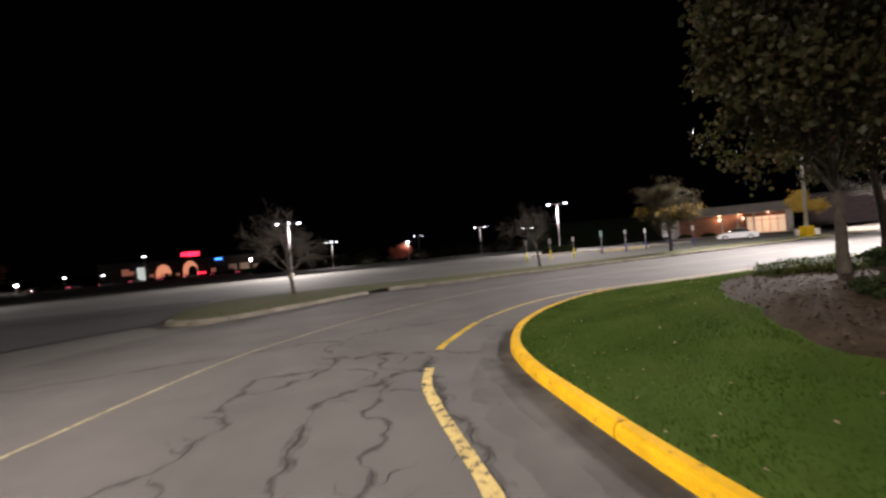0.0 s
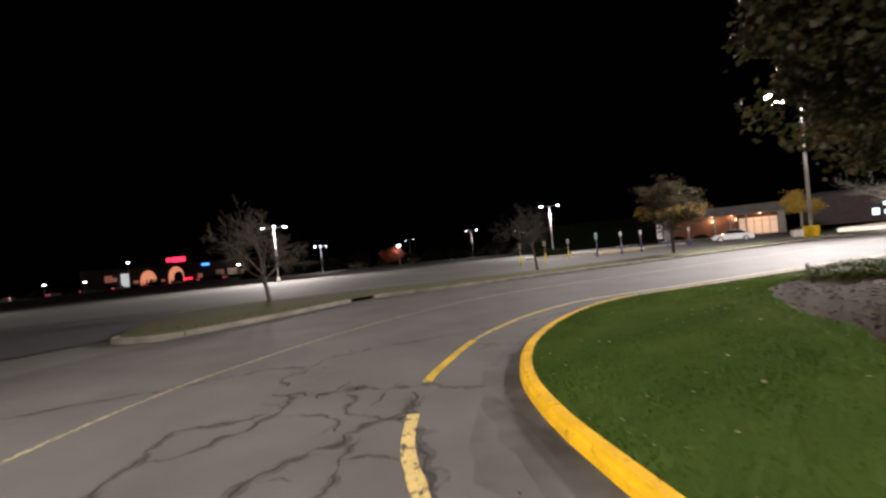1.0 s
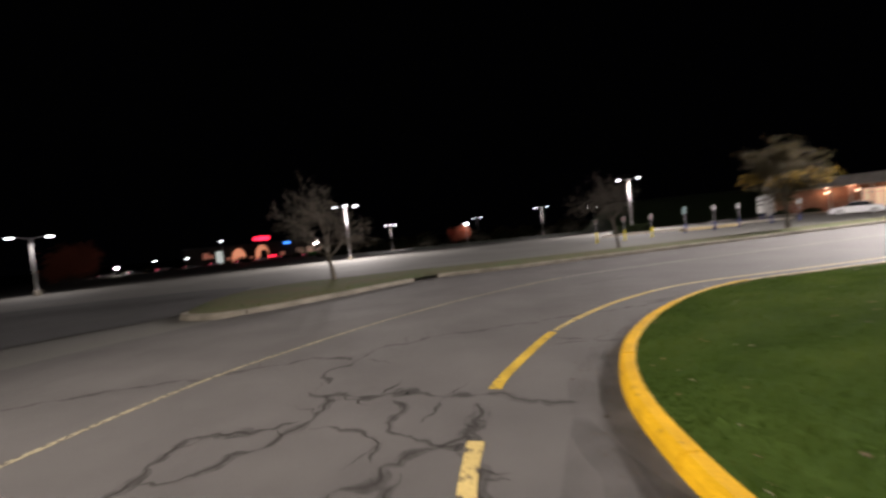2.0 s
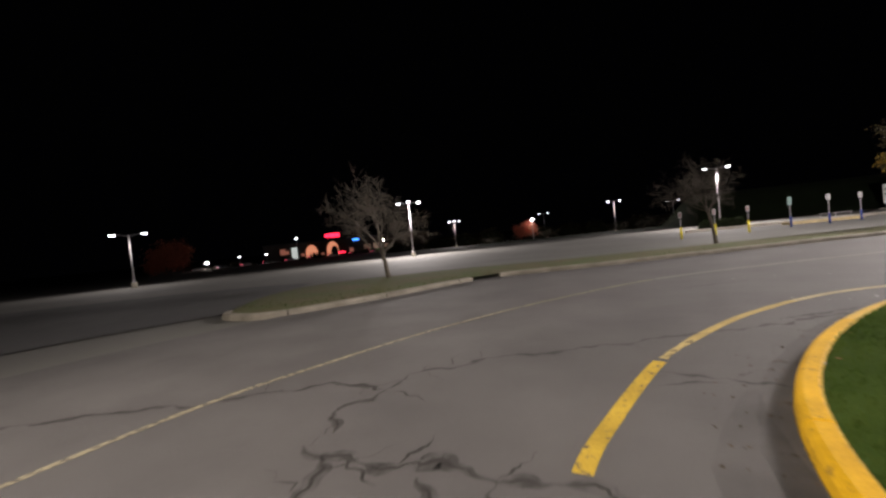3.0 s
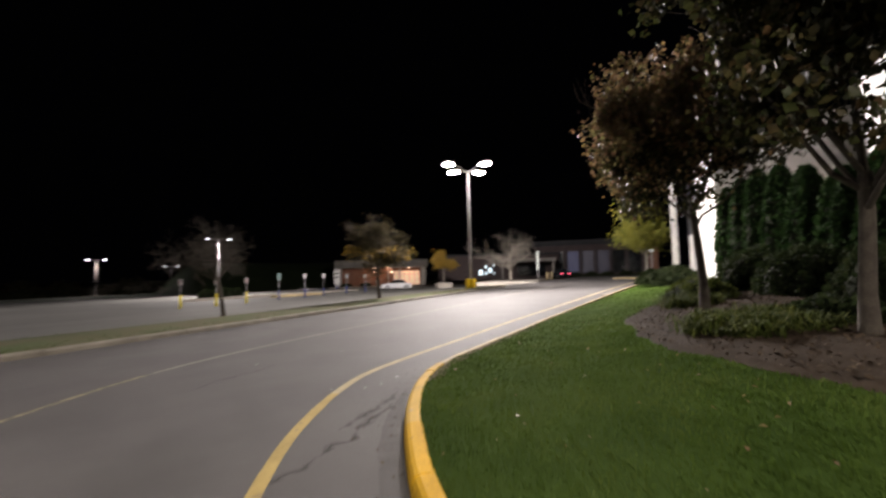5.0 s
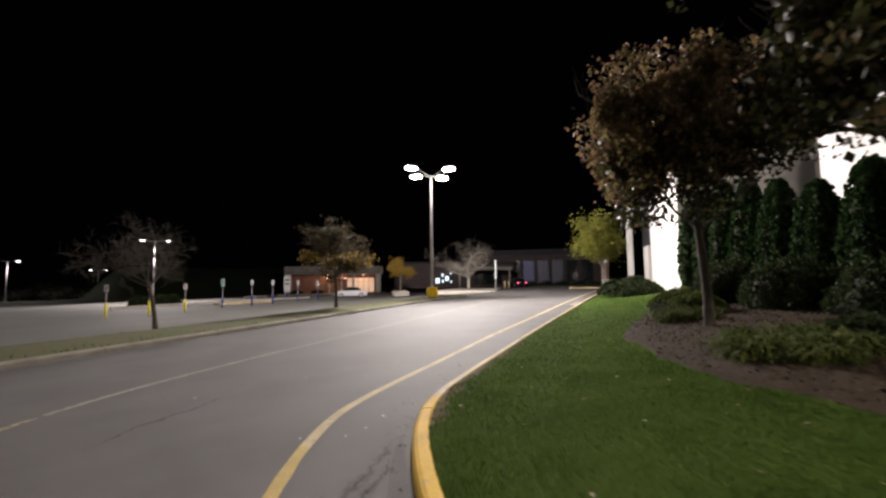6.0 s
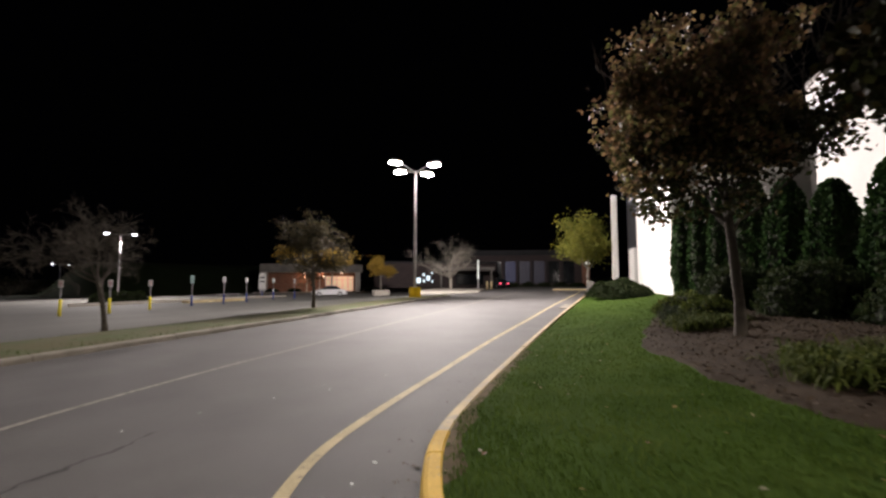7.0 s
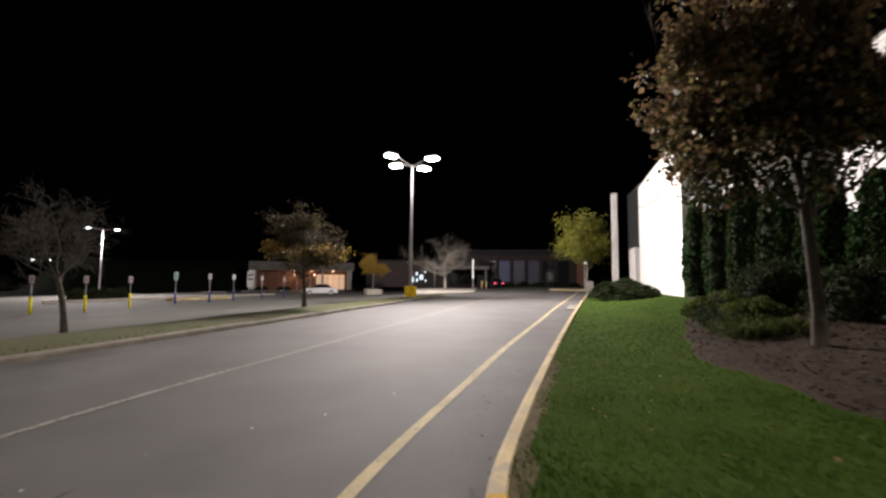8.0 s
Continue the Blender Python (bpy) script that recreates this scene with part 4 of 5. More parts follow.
mound("low dark ground cover on the mulch", 6.0, 5.8, lz(6.0, 5.8), 0.95, 0.75, 0.30, 3, HEDGE, 1700, 0.045, "ground cover", "ground cover")
mound("low dark ground cover on the mulch", 7.9, 8.3, lz(7.9, 8.3), 0.7, 0.6, 0.34, 2, HEDGE, 1600, 0.045, "ground cover", "ground cover")
for k, (x, y, a, b, c) in enumerate([(12.6, 11.2, 0.9, 0.7, 0.55), (14.0, 11.9, 1.0, 0.8, 0.62)]):
    mound("loose green shrub on the mulch", x, y, lz(x, y), a, b, c, 10 + k, COVER, 1900, 0.04, "shrub", "bed shrubs")
mound("clipped round-topped dark shrub", 15.9, 10.9, lz(15.9, 10.9), 1.25, 1.2, 1.35, 20, HEDGE, 3000, 0.05)
for k, (x, y, a, b, c) in enumerate([(13.6, 9.3, 1.3, 1.1, 1.25), (11.9, 7.6, 1.3, 1.2, 1.2), (10.2, 6.0, 1.3, 1.1, 1.15), (8.6, 4.6, 1.2, 1.0, 1.1)]):
    mound("dark evergreen shrub behind the maples", x, y, lz(x, y), a, b, c, 30 + k, HEDGE, 2400, 0.055, "shrub", "evergreen shrubs")
for k, (x, y, a, b, c) in enumerate([(28.2, 18.4, 2.2, 1.4, 0.75), (30.8, 18.4, 2.2, 1.6, 1.0), (26.6, 16.6, 2.0, 1.2, 0.6)]):
    mound("spreading dark juniper at the end of the lawn", x, y, 0.45, a, b, c + 0.2, 40 + k, HEDGE, 2400, 0.08, "shrub", "junipers")


def arborvitae(x, y, h, r, seed):
    """A narrow evergreen column of upright sprays."""
    top = thing("arborvitae", "tall narrow dark green arborvitae by the white wall", "conifer", x, y, lz(x, y) - 0.05, 0, "arborvitae row")
    g = np.random.default_rng(seed)
    part("trunk", Shape().tube((0, 0, -0.1), (0, 0, h * 0.9), 0.06, 0.02, 8), BARK, top)

    def girth(t):
        return r * np.clip(np.minimum(0.75 + 1.2 * t, 1.0), 0, 1) * np.sqrt(np.clip(1 - np.maximum((t - 0.25) / 0.76, 0) ** 1.7, 0, 1))

    # solid column, coloured dark as the shade between the sprays
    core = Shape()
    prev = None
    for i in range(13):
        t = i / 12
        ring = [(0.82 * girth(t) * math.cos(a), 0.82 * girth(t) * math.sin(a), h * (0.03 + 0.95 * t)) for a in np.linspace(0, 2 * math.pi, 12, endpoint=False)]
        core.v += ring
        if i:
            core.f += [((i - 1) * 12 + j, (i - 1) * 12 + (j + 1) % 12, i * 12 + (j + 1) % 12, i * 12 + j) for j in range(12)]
    part("inner_shade_column", core, INNER_SHADE, top)
    n = 2600
    t = g.uniform(0, 1, n)
    a = g.uniform(0, 2 * np.pi, n)
    rr = girth(t) * (0.9 + 0.12 * np.sin(a * 5 + seed) + g.normal(0, 0.06, n))
    c = np.c_[rr * np.cos(a), rr * np.sin(a), h * (0.02 + 0.97 * t)]
    part("sprays", leaves_mesh("sprays", c, 1, (0.01, 0.01, 0.02), 0.085, THUJA, g), THUJA, top)


for k in range(8):
    q = k / 7
    arborvitae(24.0 - 11.2 * q + 0.15 * math.sin(k * 3), 13.45 - 6.6 * q, float(np.interp(k, [0, 1, 2, 3, 4, 5, 6, 7], [4.6, 4.7, 4.65, 4.4, 3.9, 3.45, 3.55, 3.4])), 0.66, 70 + k)


# ---- light poles ----
def light_pole(label, x, y, z, height, heads, rz, base=None, bulb=None, group="lot light poles", r=0.075, base_mat=None, size=1.0):
    """A lamp pole: base, shaft, arms and lantern heads, each head given as (along, sideways, up)."""
    top = thing("street_lamp", label, "street lamp", x, y, z, rz, group)
    foot = 0.0
    if base:
        foot = base[1]
        sh = Shape()
        n, rr = 20, base[0]
        for hh, q in ((-0.3, 1.0), (foot - 0.05, 1.0), (foot, 0.92)):
            sh.v += [(rr * q * math.cos(2 * math.pi * i / n), rr * q * math.sin(2 * math.pi * i / n), hh) for i in range(n)]
        sh.f += [(k * n + i, k * n + (i + 1) % n, (k + 1) * n + (i + 1) % n, (k + 1) * n + i) for k in range(2) for i in range(n)] + [tuple(range(2 * n, 3 * n))]
        part("base", sh, base_mat or CONCRETE, top, "", True)
        plate = Shape().box((0, 0, foot + 0.02), (0.36, 0.36, 0.04), 0, 0.01)
        part("base_plate", plate, STEEL, top)
    part("shaft", Shape().tube((0, 0, foot - 0.02), (0, 0, height), r * 1.25, r * 0.8, 12), POLE, top, "", True)
    for ax, ay, up in heads:
        L = math.hypot(ax, ay)
        dx, dy = ax / L, ay / L
        arm = part("arm", Shape().tube((0, 0, height - 0.12), (dx * (L - 0.3), dy * (L - 0.3), height + up), 0.035, 0.03, 8), POLE, top)
        head = Shape().box((ax, ay, height + up + 0.02), (0.85 * size, 0.6 * size, 0.2 * size), math.atan2(dy, dx), 0.05)
        hd = part("lantern", head, HEAD, top)
        part("lantern_glass", Shape().box((ax, ay, height + up - 0.11), (0.75 * size, 0.52 * size, 0.14 * size), math.atan2(dy, dx), 0.03), bulb or BULB, hd)
    return top


view = math.atan2(19.9, 21.8)
quad = [(-1.0, 1.45, 0.45), (0.75, 1.2, 0.25), (-1.0, -1.35, 0.35), (0.75, -0.85, 0.1)]
light_pole("tall grey four-headed light pole on a yellow concrete base", MAIN.x, MAIN.y, MAIN.z, 9.3, quad, view, (0.42, 0.75), BULB, "", 0.085, BASE_Y)
for ax, ay, up in quad:
    c, s_ = math.cos(view), math.sin(view)
    px, py = MAIN.x + ax * c - ay * s_, MAIN.y + ax * s_ + ay * c
    aim = view + math.pi - math.copysign(0.6, ay) if ax < 0 else view + math.copysign(0.7, ay)
    downlamp(px, py, MAIN.z + 9.3 + up - 0.3, px + 40 * math.cos(aim), py + 40 * math.sin(aim), 5.5, W_MAIN * ((0.62 if ay > 0 else 1.3) if ax < 0 else 0.65), 160, blend=1.0)

pair = [(0.0, 1.5, 0.15), (0.0, -1.5, 0.15)]
triple = [(0.0, 1.5, 0.1), (-0.8, 0.0, 0.2), (0.0, -1.5, 0.1)]
LOT_POLES = [
    (-26.3, 62.7, 6.9, triple, 0.0), (-39.5, 122.9, 5.4, triple, 0.0), (4.6, 128.0, 6.2, pair, 1.57),
    (17.6, 80.0, 7.6, pair, 1.35), (-50, 37.5, 5.15, pair, 2.5), (-19.0, 170.0, 6.2, pair, 1.57), (22.0, 150.0, 5.2, pair, 1.3),
]
for x, y, zt, heads, rz in LOT_POLES:
    zb = gz(x, y)
    away = math.atan2(y, x)
    light_pole("grey light pole with lit lanterns in the parking lot", x, y, zb, zt - zb, [(a, b * 1.0, u) for a, b, u in heads], away, (0.3, 0.6), BULB_COOL, size=0.72)
    if math.hypot(x, y) < 135:
        watts = W_LOT * (0.07 if x < -45 else 0.15 if y > 100 else 0.9)
        for side in (-1.5, 1.5):
            px, py = x - math.sin(away) * side - math.cos(away) * 0.6, y + math.cos(away) * side - math.sin(away) * 0.6
            downlamp(px, py, zt + 0.1, px - math.cos(away) * 3, py - math.sin(away) * 3, zb, watts * 0.3, 172)
# the pole at the lot's entrance, behind the first viewpoint
light_pole("tall light pole at the lot entrance", BEHIND.x, BEHIND.y, gz(BEHIND.x, BEHIND.y), 9.3, pair, 0.4, (0.42, 0.75), BULB, "", 0.085, BASE_Y)
downlamp(BEHIND.x, BEHIND.y, 9.0, BEHIND.x + 3.5, BEHIND.y + 4.0, 0, W_BEHIND * 0.36, 130, colour=(1.0, 0.88, 0.78), blend=1.0)
downlamp(BEHIND.x, BEHIND.y, 9.0, -0.9, 8.4, 0, W_BEHIND * 1.05, 60, colour=(1.0, 0.88, 0.78), blend=1.0)



# ---- signs in the lot ----
def sign_post(label, x, y, h, sleeve, face, print_mat, w=0.26, hh=0.44, rz=0.0, sleeve_h=1.0, bars=3):
    z = gz(x, y) - 0.02
    top = thing("sign_post", label, "sign", x, y, z, rz, "parking signs")
    part("sleeve", Shape().tube((0, 0, -0.05), (0, 0, sleeve_h), 0.085, 0.085, 12), sleeve, top, "", True)
    part("post", Shape().tube((0, 0, sleeve_h - 0.02), (0, 0, h), 0.03, 0.03, 8), STEEL, top)
    pl = part("plate", Shape().box((0, -0.045, h - hh / 2), (w, 0.012, hh)), face, top)
    for k in range(bars):
        part("print_bar", Shape().box((0, -0.054, h - hh * (0.25 + 0.25 * k)), (w * 0.72, 0.004, hh * 0.10)), print_mat, pl)


face = -0.62
sign_post("parking sign on a post with a yellow sleeve", 6.42, 44.4, 2.2, POST_Y, SIGN_W, SIGN_R, rz=face)
sign_post("parking sign on a post with a yellow sleeve", 8.93, 44.7, 2.2, POST_Y, SIGN_W, SIGN_R, rz=face)
sign_post("parking sign on a post with a yellow sleeve", 11.8, 46.7, 2.2, POST_Y, SIGN_W, SIGN_R, rz=face)
sign_post("pale green parking sign on a post with a blue sleeve", 15.67, 49.5, 2.6, POST_B, SIGN_G, INK, 0.3, 0.66, face, 0.9)
sign_post("pale parking sign on a post with a blue sleeve", 18.63, 50.2, 2.5, POST_B, SIGN_W, INK, 0.26, 0.46, face, 0.9)
sign_post("pale parking sign on a post with a blue sleeve", 21.6, 52.0, 2.45, POST_B, SIGN_W, INK, 0.26, 0.46, face, 0.9)
sign_post("pale parking sign on a post with a blue sleeve", 25.9, 54.6, 2.4, POST_B, SIGN_W, INK, 0.26, 0.46, face, 0.9)
sign_post("large white notice on a post in the lot", 29.9, 64.8, 3.2, POST_B, SIGN_W, INK, 0.85, 2.1, face, 0.9, 2)
sign_post("pale parking sign on a post with a blue sleeve", 28.4, 54.4, 2.3, POST_B, SIGN_W, INK, 0.26, 0.46, face, 0.9)


# ---- buildings ----
def place(ob, name, shape, material, label="", smooth=False):
    return part(name, shape, material, ob, label, smooth)


def long_box(a, b, depth, z0, z1, inset=0.0):
    """A box on a front line from a to b, going back by depth."""
    a, b = Vector((*a, 0)), Vector((*b, 0))
    d = (b - a).normalized()
    nrm = Vector((-d.y, d.x, 0))
    m = (a + b) / 2 + nrm * (depth / 2 + inset)
    return Shape().box((m.x, m.y, (z0 + z1) / 2), ((b - a).length, depth, z1 - z0), math.atan2(d.y, d.x))


# brick building with a lit entrance
A, B = Vector((44.5, 93.0)), Vector((60.5, 81.7))
zb, grow = -1.15, 1.31
hall = thing("brick_building", "low flat-roofed brick building with a warmly lit entrance", "building", A.x, A.y, zb, math.atan2(B.y - A.y, B.x - A.x))
Lh = (B - A).length / grow
hall.scale = (grow, grow, grow)
place(hall, "wall", Shape().box((Lh * 0.31, 6.0, 1.6), (Lh * 0.62, 9.0, 3.2)), BRICK)
place(hall, "wall", Shape().box((Lh * 0.81, 7.5, 1.6), (Lh * 0.38, 6.0, 3.2)), BRICK)
place(hall, "pillar", Shape().box((0.35, -0.4, 2.2), (1.0, 1.0, 4.5), 0, 0.03), WHITE, "white end pillar")
place(hall, "pillar", Shape().box((Lh - 0.3, -0.4, 1.6), (0.8, 0.8, 3.3), 0, 0.03), FRAME, "pale end pillar")
place(hall, "fascia", Shape().box((Lh / 2 + 0.1, 4.0, 3.85), (Lh + 0.6, 10.5, 1.25), 0, 0.05), FASCIA, "broad grey fascia")
place(hall, "soffit", Shape().box((Lh / 2, 0.6, 3.2), (Lh, 3.0, 0.06)), FRAME)
for k in range(3):
    place(hall, "column", Shape().box((Lh * (0.45 + 0.13 * k), -0.6, 1.6), (0.22, 0.22, 3.2), 0, 0.02), FRAME)
for k in range(5):
    x = Lh * 0.64 + k * 0.95
    win = place(hall, "window", Shape().box((x + 0.45, 4.46, 1.35), (0.86, 0.03, 2.5)), LIT_WARM, "warm lit pane")
    place(win, "mullion", Shape().box((x, 4.42, 1.4), (0.09, 0.12, 2.8)), FRAME)
    place(win, "transom", Shape().box((x + 0.45, 4.42, 2.05), (0.95, 0.1, 0.09)), FRAME)
for k in range(2):
    x = Lh * 0.42 + k * 3.0
    place(hall, "wall_lantern", Shape().box((x, 1.38, 2.5), (0.18, 0.16, 0.3), 0, 0.02), PORCH, "lit wall lantern")
for lx, ly, lzz, w in ((Lh * 0.42, 0.9, 2.6, 60), (Lh * 0.58, 1.2, 3.0, 35), (Lh * 0.82, 2.6, 3.0, 80)):
    c, s_ = math.cos(hall.rotation_euler[2]), math.sin(hall.rotation_euler[2])
    lx, ly = lx * grow, ly * grow
    lamp(A.x + lx * c - ly * s_, A.y + lx * s_ + ly * c, zb + lzz * grow, w * 1.3, 0.12, (1.0, 0.60, 0.36))
    place(hall, "ceiling_lantern", Shape().box((lx / grow, ly / grow, 3.13), (0.4, 0.4, 0.06), 0, 0.02), PORCH, "lit ceiling lantern")
walk_hall = part("pavement", long_box((41.5, 90.6), (62.5, 75.8), 4.0, zb - 0.1, zb + 0.12), APRON)
tagged(walk_hall, "pale concrete walk before the brick building", "pavement", kind="structure")
for k, (x, y, a) in enumerate([(45.5, 90.6, 1.6), (49.0, 88.2, 1.5), (61.5, 79.2, 1.5), (63.6, 77.9, 1.5)]):
    mound("dark low shrub by the brick building", x, y, zb + 0.1, a, 0.9, 0.9, 90 + k, HEDGE, 900, 0.08, "shrub", "foundation shrubs")

# grey hall with a canopy and white-lit windows
can = thing("canopy_building", "grey low building with an entrance canopy and lit windows", "building", 58.0, 57.5, 0.1, -0.75)
place(can, "wall", Shape().box((0, 5, 2.2), (22, 8, 4.4)), BRICK_D)
place(can, "roof", Shape().box((0, 4.8, 4.5), (22.6, 9, 0.3), 0, 0.05), DARKM)
place(can, "canopy", Shape().box((4.5, -1.8, 3.3), (9.5, 5.0, 0.55), 0, 0.05), FASCIA, "grey canopy roof")
for x in (0.2, 8.8):
    place(can, "canopy_post", Shape().box((x, -3.9, 1.6), (0.3, 0.3, 3.2), 0, 0.03), FASCIA)
for k, (x, z, w, h) in enumerate(((-3.2, 1.3, 0.7, 0.9), (-2.3, 2.3, 0.35, 0.5), (-2.2, 1.2, 0.4, 0.5), (-1.5, 1.7, 0.6, 0.8), (-0.7, 1.1, 0.3, 0.4), (-0.8, 2.6, 0.25, 0.3))):
    win = place(can, "window", Shape().box((x, 0.97, z), (w, 0.06, h)), LIT_WHITE, "white lit pane")
    place(win, "mullion", Shape().box((x + w / 2 + 0.08, 0.94, 1.7), (0.1, 0.12, 3.0)), DARKM)
place(can, "window", Shape().box((6, 0.97, 1.5), (5, 0.06, 2.0)), GLASS, "dark pane")
apron = part("apron", Shape().box((42.1, 41.6, 0.12), (15, 7, 0.34), 0.55, 0.1), APRON)
tagged(apron, "pale concrete island before the canopy", "pavement", kind="structure")

# long dark hall at the end of the road
dk = thing("dark_building", "long dark brick building with dim bluish windows", "building", 71.0, 46.5, 0.2, math.atan2(-15.5, 8.0))
place(dk, "wall", Shape().box((0, 6, 2.9), (21, 12, 5.8)), BRICK_D)
place(dk, "parapet", Shape().box((0, 5.9, 6.3), (21.6, 12.6, 1.0), 0, 0.06), DARKM)
place(dk, "pier", Shape().box((10.0, -0.25, 2.9), (1.3, 0.5, 5.8), 0, 0.04), BRICK)
for k in range(7):
    x = -9.4 + k * 2.6
    w = place(dk, "window", Shape().box((x + 0.9, -0.03, 2.7), (1.9, 0.08, 4.0)), LIT_BLUE if k == 2 else LIT_DIM if k in (3, 4) else GLASS, "dim bluish pane" if k in (2, 3, 4) else "dark pane")
    place(w, "window_frame", Shape().box((x - 0.25, -0.1, 2.7), (0.18, 0.2, 4.3)), DARKM)
for k in range(6):
    mound("dark low hedge before the long building", 62.0 + k * 1.15, 47.8 - k * 2.35, 0.1, 1.5, 1.4, 1.1, 110 + k, HEDGE, 500, 0.12, "hedge", "hedge row")

# white rendered building along the lawn
wd = Vector((0.93, 0.37))
white = thing("white_building", "tall white rendered building beside the lawn", "building")
place(white, "wall", long_box((24.7, 14.18), (36.0, 18.7), -6.0, 0.3, 8.5), WHITE, "bright white front wall")
place(white, "wall", long_box((4.0, 0.15), (25.5, 8.75), -8.0, 0.3, 10.1), WHITE, "long white side wall")
# the recess's shade is put into this wall's colour
place(white, "wall", long_box((36.0, 17.0), (46.0, 20.5), -9.0, 0.3, 7.6), DARKM, "recessed entrance wall coloured dark as its shade")
place(white, "coping", long_box((24.55, 14.1), (36.15, 18.72), -6.2, 8.5, 8.65), FASCIA)
place(white, "coping", long_box((3.8, 0.05), (25.5, 8.75), -8.2, 10.1, 10.25), FASCIA)
place(white, "pier", Shape().box((41.0, 21.9, 4.8), (0.7, 0.5, 9.0), 0.38, 0.04), WHITE, "slender white pier")
place(white, "panel", long_box((36.3, 18.6), (40.8, 20.7), -0.4, 4.2, 9.0), DARKM, "dark upper panel")
place(white, "panel", long_box((38.4, 19.6), (40.6, 20.6), -0.5, 0.5, 4.2), WHITE, "white lower panel")
cbl = Shape()
pts = [Vector((36.0 - 1.9 * k * 0.93, 18.72 - 1.9 * k * 0.37 + 0.05, 7.1 - 0.7 * math.sin(k * 0.5))) for k in range(6)]
for a, b in zip(pts, pts[1:]):
    cbl.tube(a, b, 0.025, 0.025, 6)
place(white, "cable", cbl, DARKM, "thin cable slung across the wall")
for x, y in ((38.5, 23.3), (39.6, 23.8)):
    box_ob = part("utility_box", Shape().box((x, y, 0.9), (0.7, 0.5, 1.0), 0.4, 0.04), FASCIA)
    tagged(box_ob, "small pale utility box by the entrance", "utility box", group="utility boxes")


# ---- cars ----
def car(label, x, y, z, rz, paint, lit=False, tails=None):
    top = thing("car", label, "car", x, y, z, rz, "parked cars")
    prof = [(-2.25, 0.35, 0.78), (-2.3, 0.62, 0.82), (-2.1, 0.92, 0.84), (-1.45, 0.98, 0.85), (1.0, 0.96, 0.86), (1.95, 0.82, 0.82), (2.28, 0.6, 0.75), (2.25, 0.32, 0.72)]
    sh = Shape()
    for xx, zz, w in prof:
        sh.v += [(xx, -w, zz), (xx, w, zz)]
    n = len(prof)
    for xx, zz, w in prof:
        sh.v += [(xx, -w, 0.25), (xx, w, 0.25)]
    for i in range(n - 1):
        sh.f += [(2 * i, 2 * i + 1, 2 * i + 3, 2 * i + 2), (2 * i, 2 * i + 2, 2 * n + 2 * i + 2, 2 * n + 2 * i), (2 * i + 1, 2 * n + 2 * i + 1, 2 * n + 2 * i + 3, 2 * i + 3)]
    body = part("body", sh, paint, top)
    cab = Shape()
    low, high = [(-1.6, 0.96, 0.8), (1.05, 0.95, 0.8)], [(-0.95, 1.42, 0.6), (0.25, 1.44, 0.62)]
    cab.v = [(q[0], s1 * q[2], q[1]) for q in low + high for s1 in (-1, 1)]
    cab.f = [(0, 2, 6, 4), (3, 1, 5, 7), (1, 0, 4, 5), (2, 3, 7, 6)]
    part("cabin_glass", cab, GLASS, top, "dark glass")
    part("roof", Shape().box((-0.35, 0, 1.44), (1.25, 1.2, 0.05), 0, 0.02), paint, top)
    for xx in (-1.4, 1.4):
        for yy in (-0.78, 0.78):
            w = part("tyre", Shape().tube((xx, yy - 0.1, 0.33), (xx, yy + 0.1, 0.33), 0.33, 0.33, 20), TYRE, top)
            part("rim", Shape().tube((xx, yy - 0.11, 0.33), (xx, yy + 0.11, 0.33), 0.21, 0.21, 12), RIM, w)
    for yy in (-0.6, 0.6):
        part("headlight", Shape().box((2.2, yy, 0.64), (0.12, 0.36, 0.14), 0, 0.03), LIT_WHITE if lit else RIM, top)
        part("tail_light", Shape().box((-2.24, yy, 0.76), (0.1, 0.34, 0.14), 0, 0.03), tails or TAIL, top)


car("white saloon car parked before the brick building", 36.6, 59.2, gz(36.6, 59.2) - 0.02, math.atan2(B.y - A.y, B.x - A.x) + 0.12 + math.pi, CARPAINT, tails=RED_LENS)
car("dark car with red tail lights by the long building", 57.5, 44.5, 0.2, 0.9, CARDARK)

slab = part("drain_slab", Shape().box((22.1, 18.55, gz(22.1, 18.55) + 0.012), (3.4, 0.6, 0.03), 0.32, 0.008), CONCRETE)
tagged(slab, "pale concrete drain slab in the gutter", "drain slab", kind="structure")
end_kerb = part("end_kerb", Shape().box((48.5, 29.0, gz(48.5, 29.0) + 0.06), (0.25, 4.6, 0.2), 0.35, 0.05), PALE)
tagged(end_kerb, "faded yellow kerb at the road's end", "kerb", kind="structure")

path_lamp = thing("post_light", "short lit white lantern beyond the yellow-green tree", "post light", 55.7, 29.9, gz(55.7, 29.9))
part("shaft", Shape().tube((0, 0, -0.2), (0, 0, 3.2), 0.07, 0.06, 10), POLE, path_lamp)
part("lantern", Shape().box((0, 0, 3.35), (1.0, 0.5, 0.3), 0.4, 0.06), WHITE_LIT, path_lamp, "white lit lantern")

# bollards and a white lit post by the apron
post = thing("lit_post", "slim white lit post on the apron", "post light", 49.0, 42.6, 0.3)
part("shaft", Shape().tube((0, 0, -0.2), (0, 0, 1.3), 0.07, 0.07, 10), POLE, post)
part("tube_light", Shape().tube((0, 0, 1.3), (0, 0, 3.9), 0.11, 0.11, 10), WHITE_LIT, post, "white glowing tube")
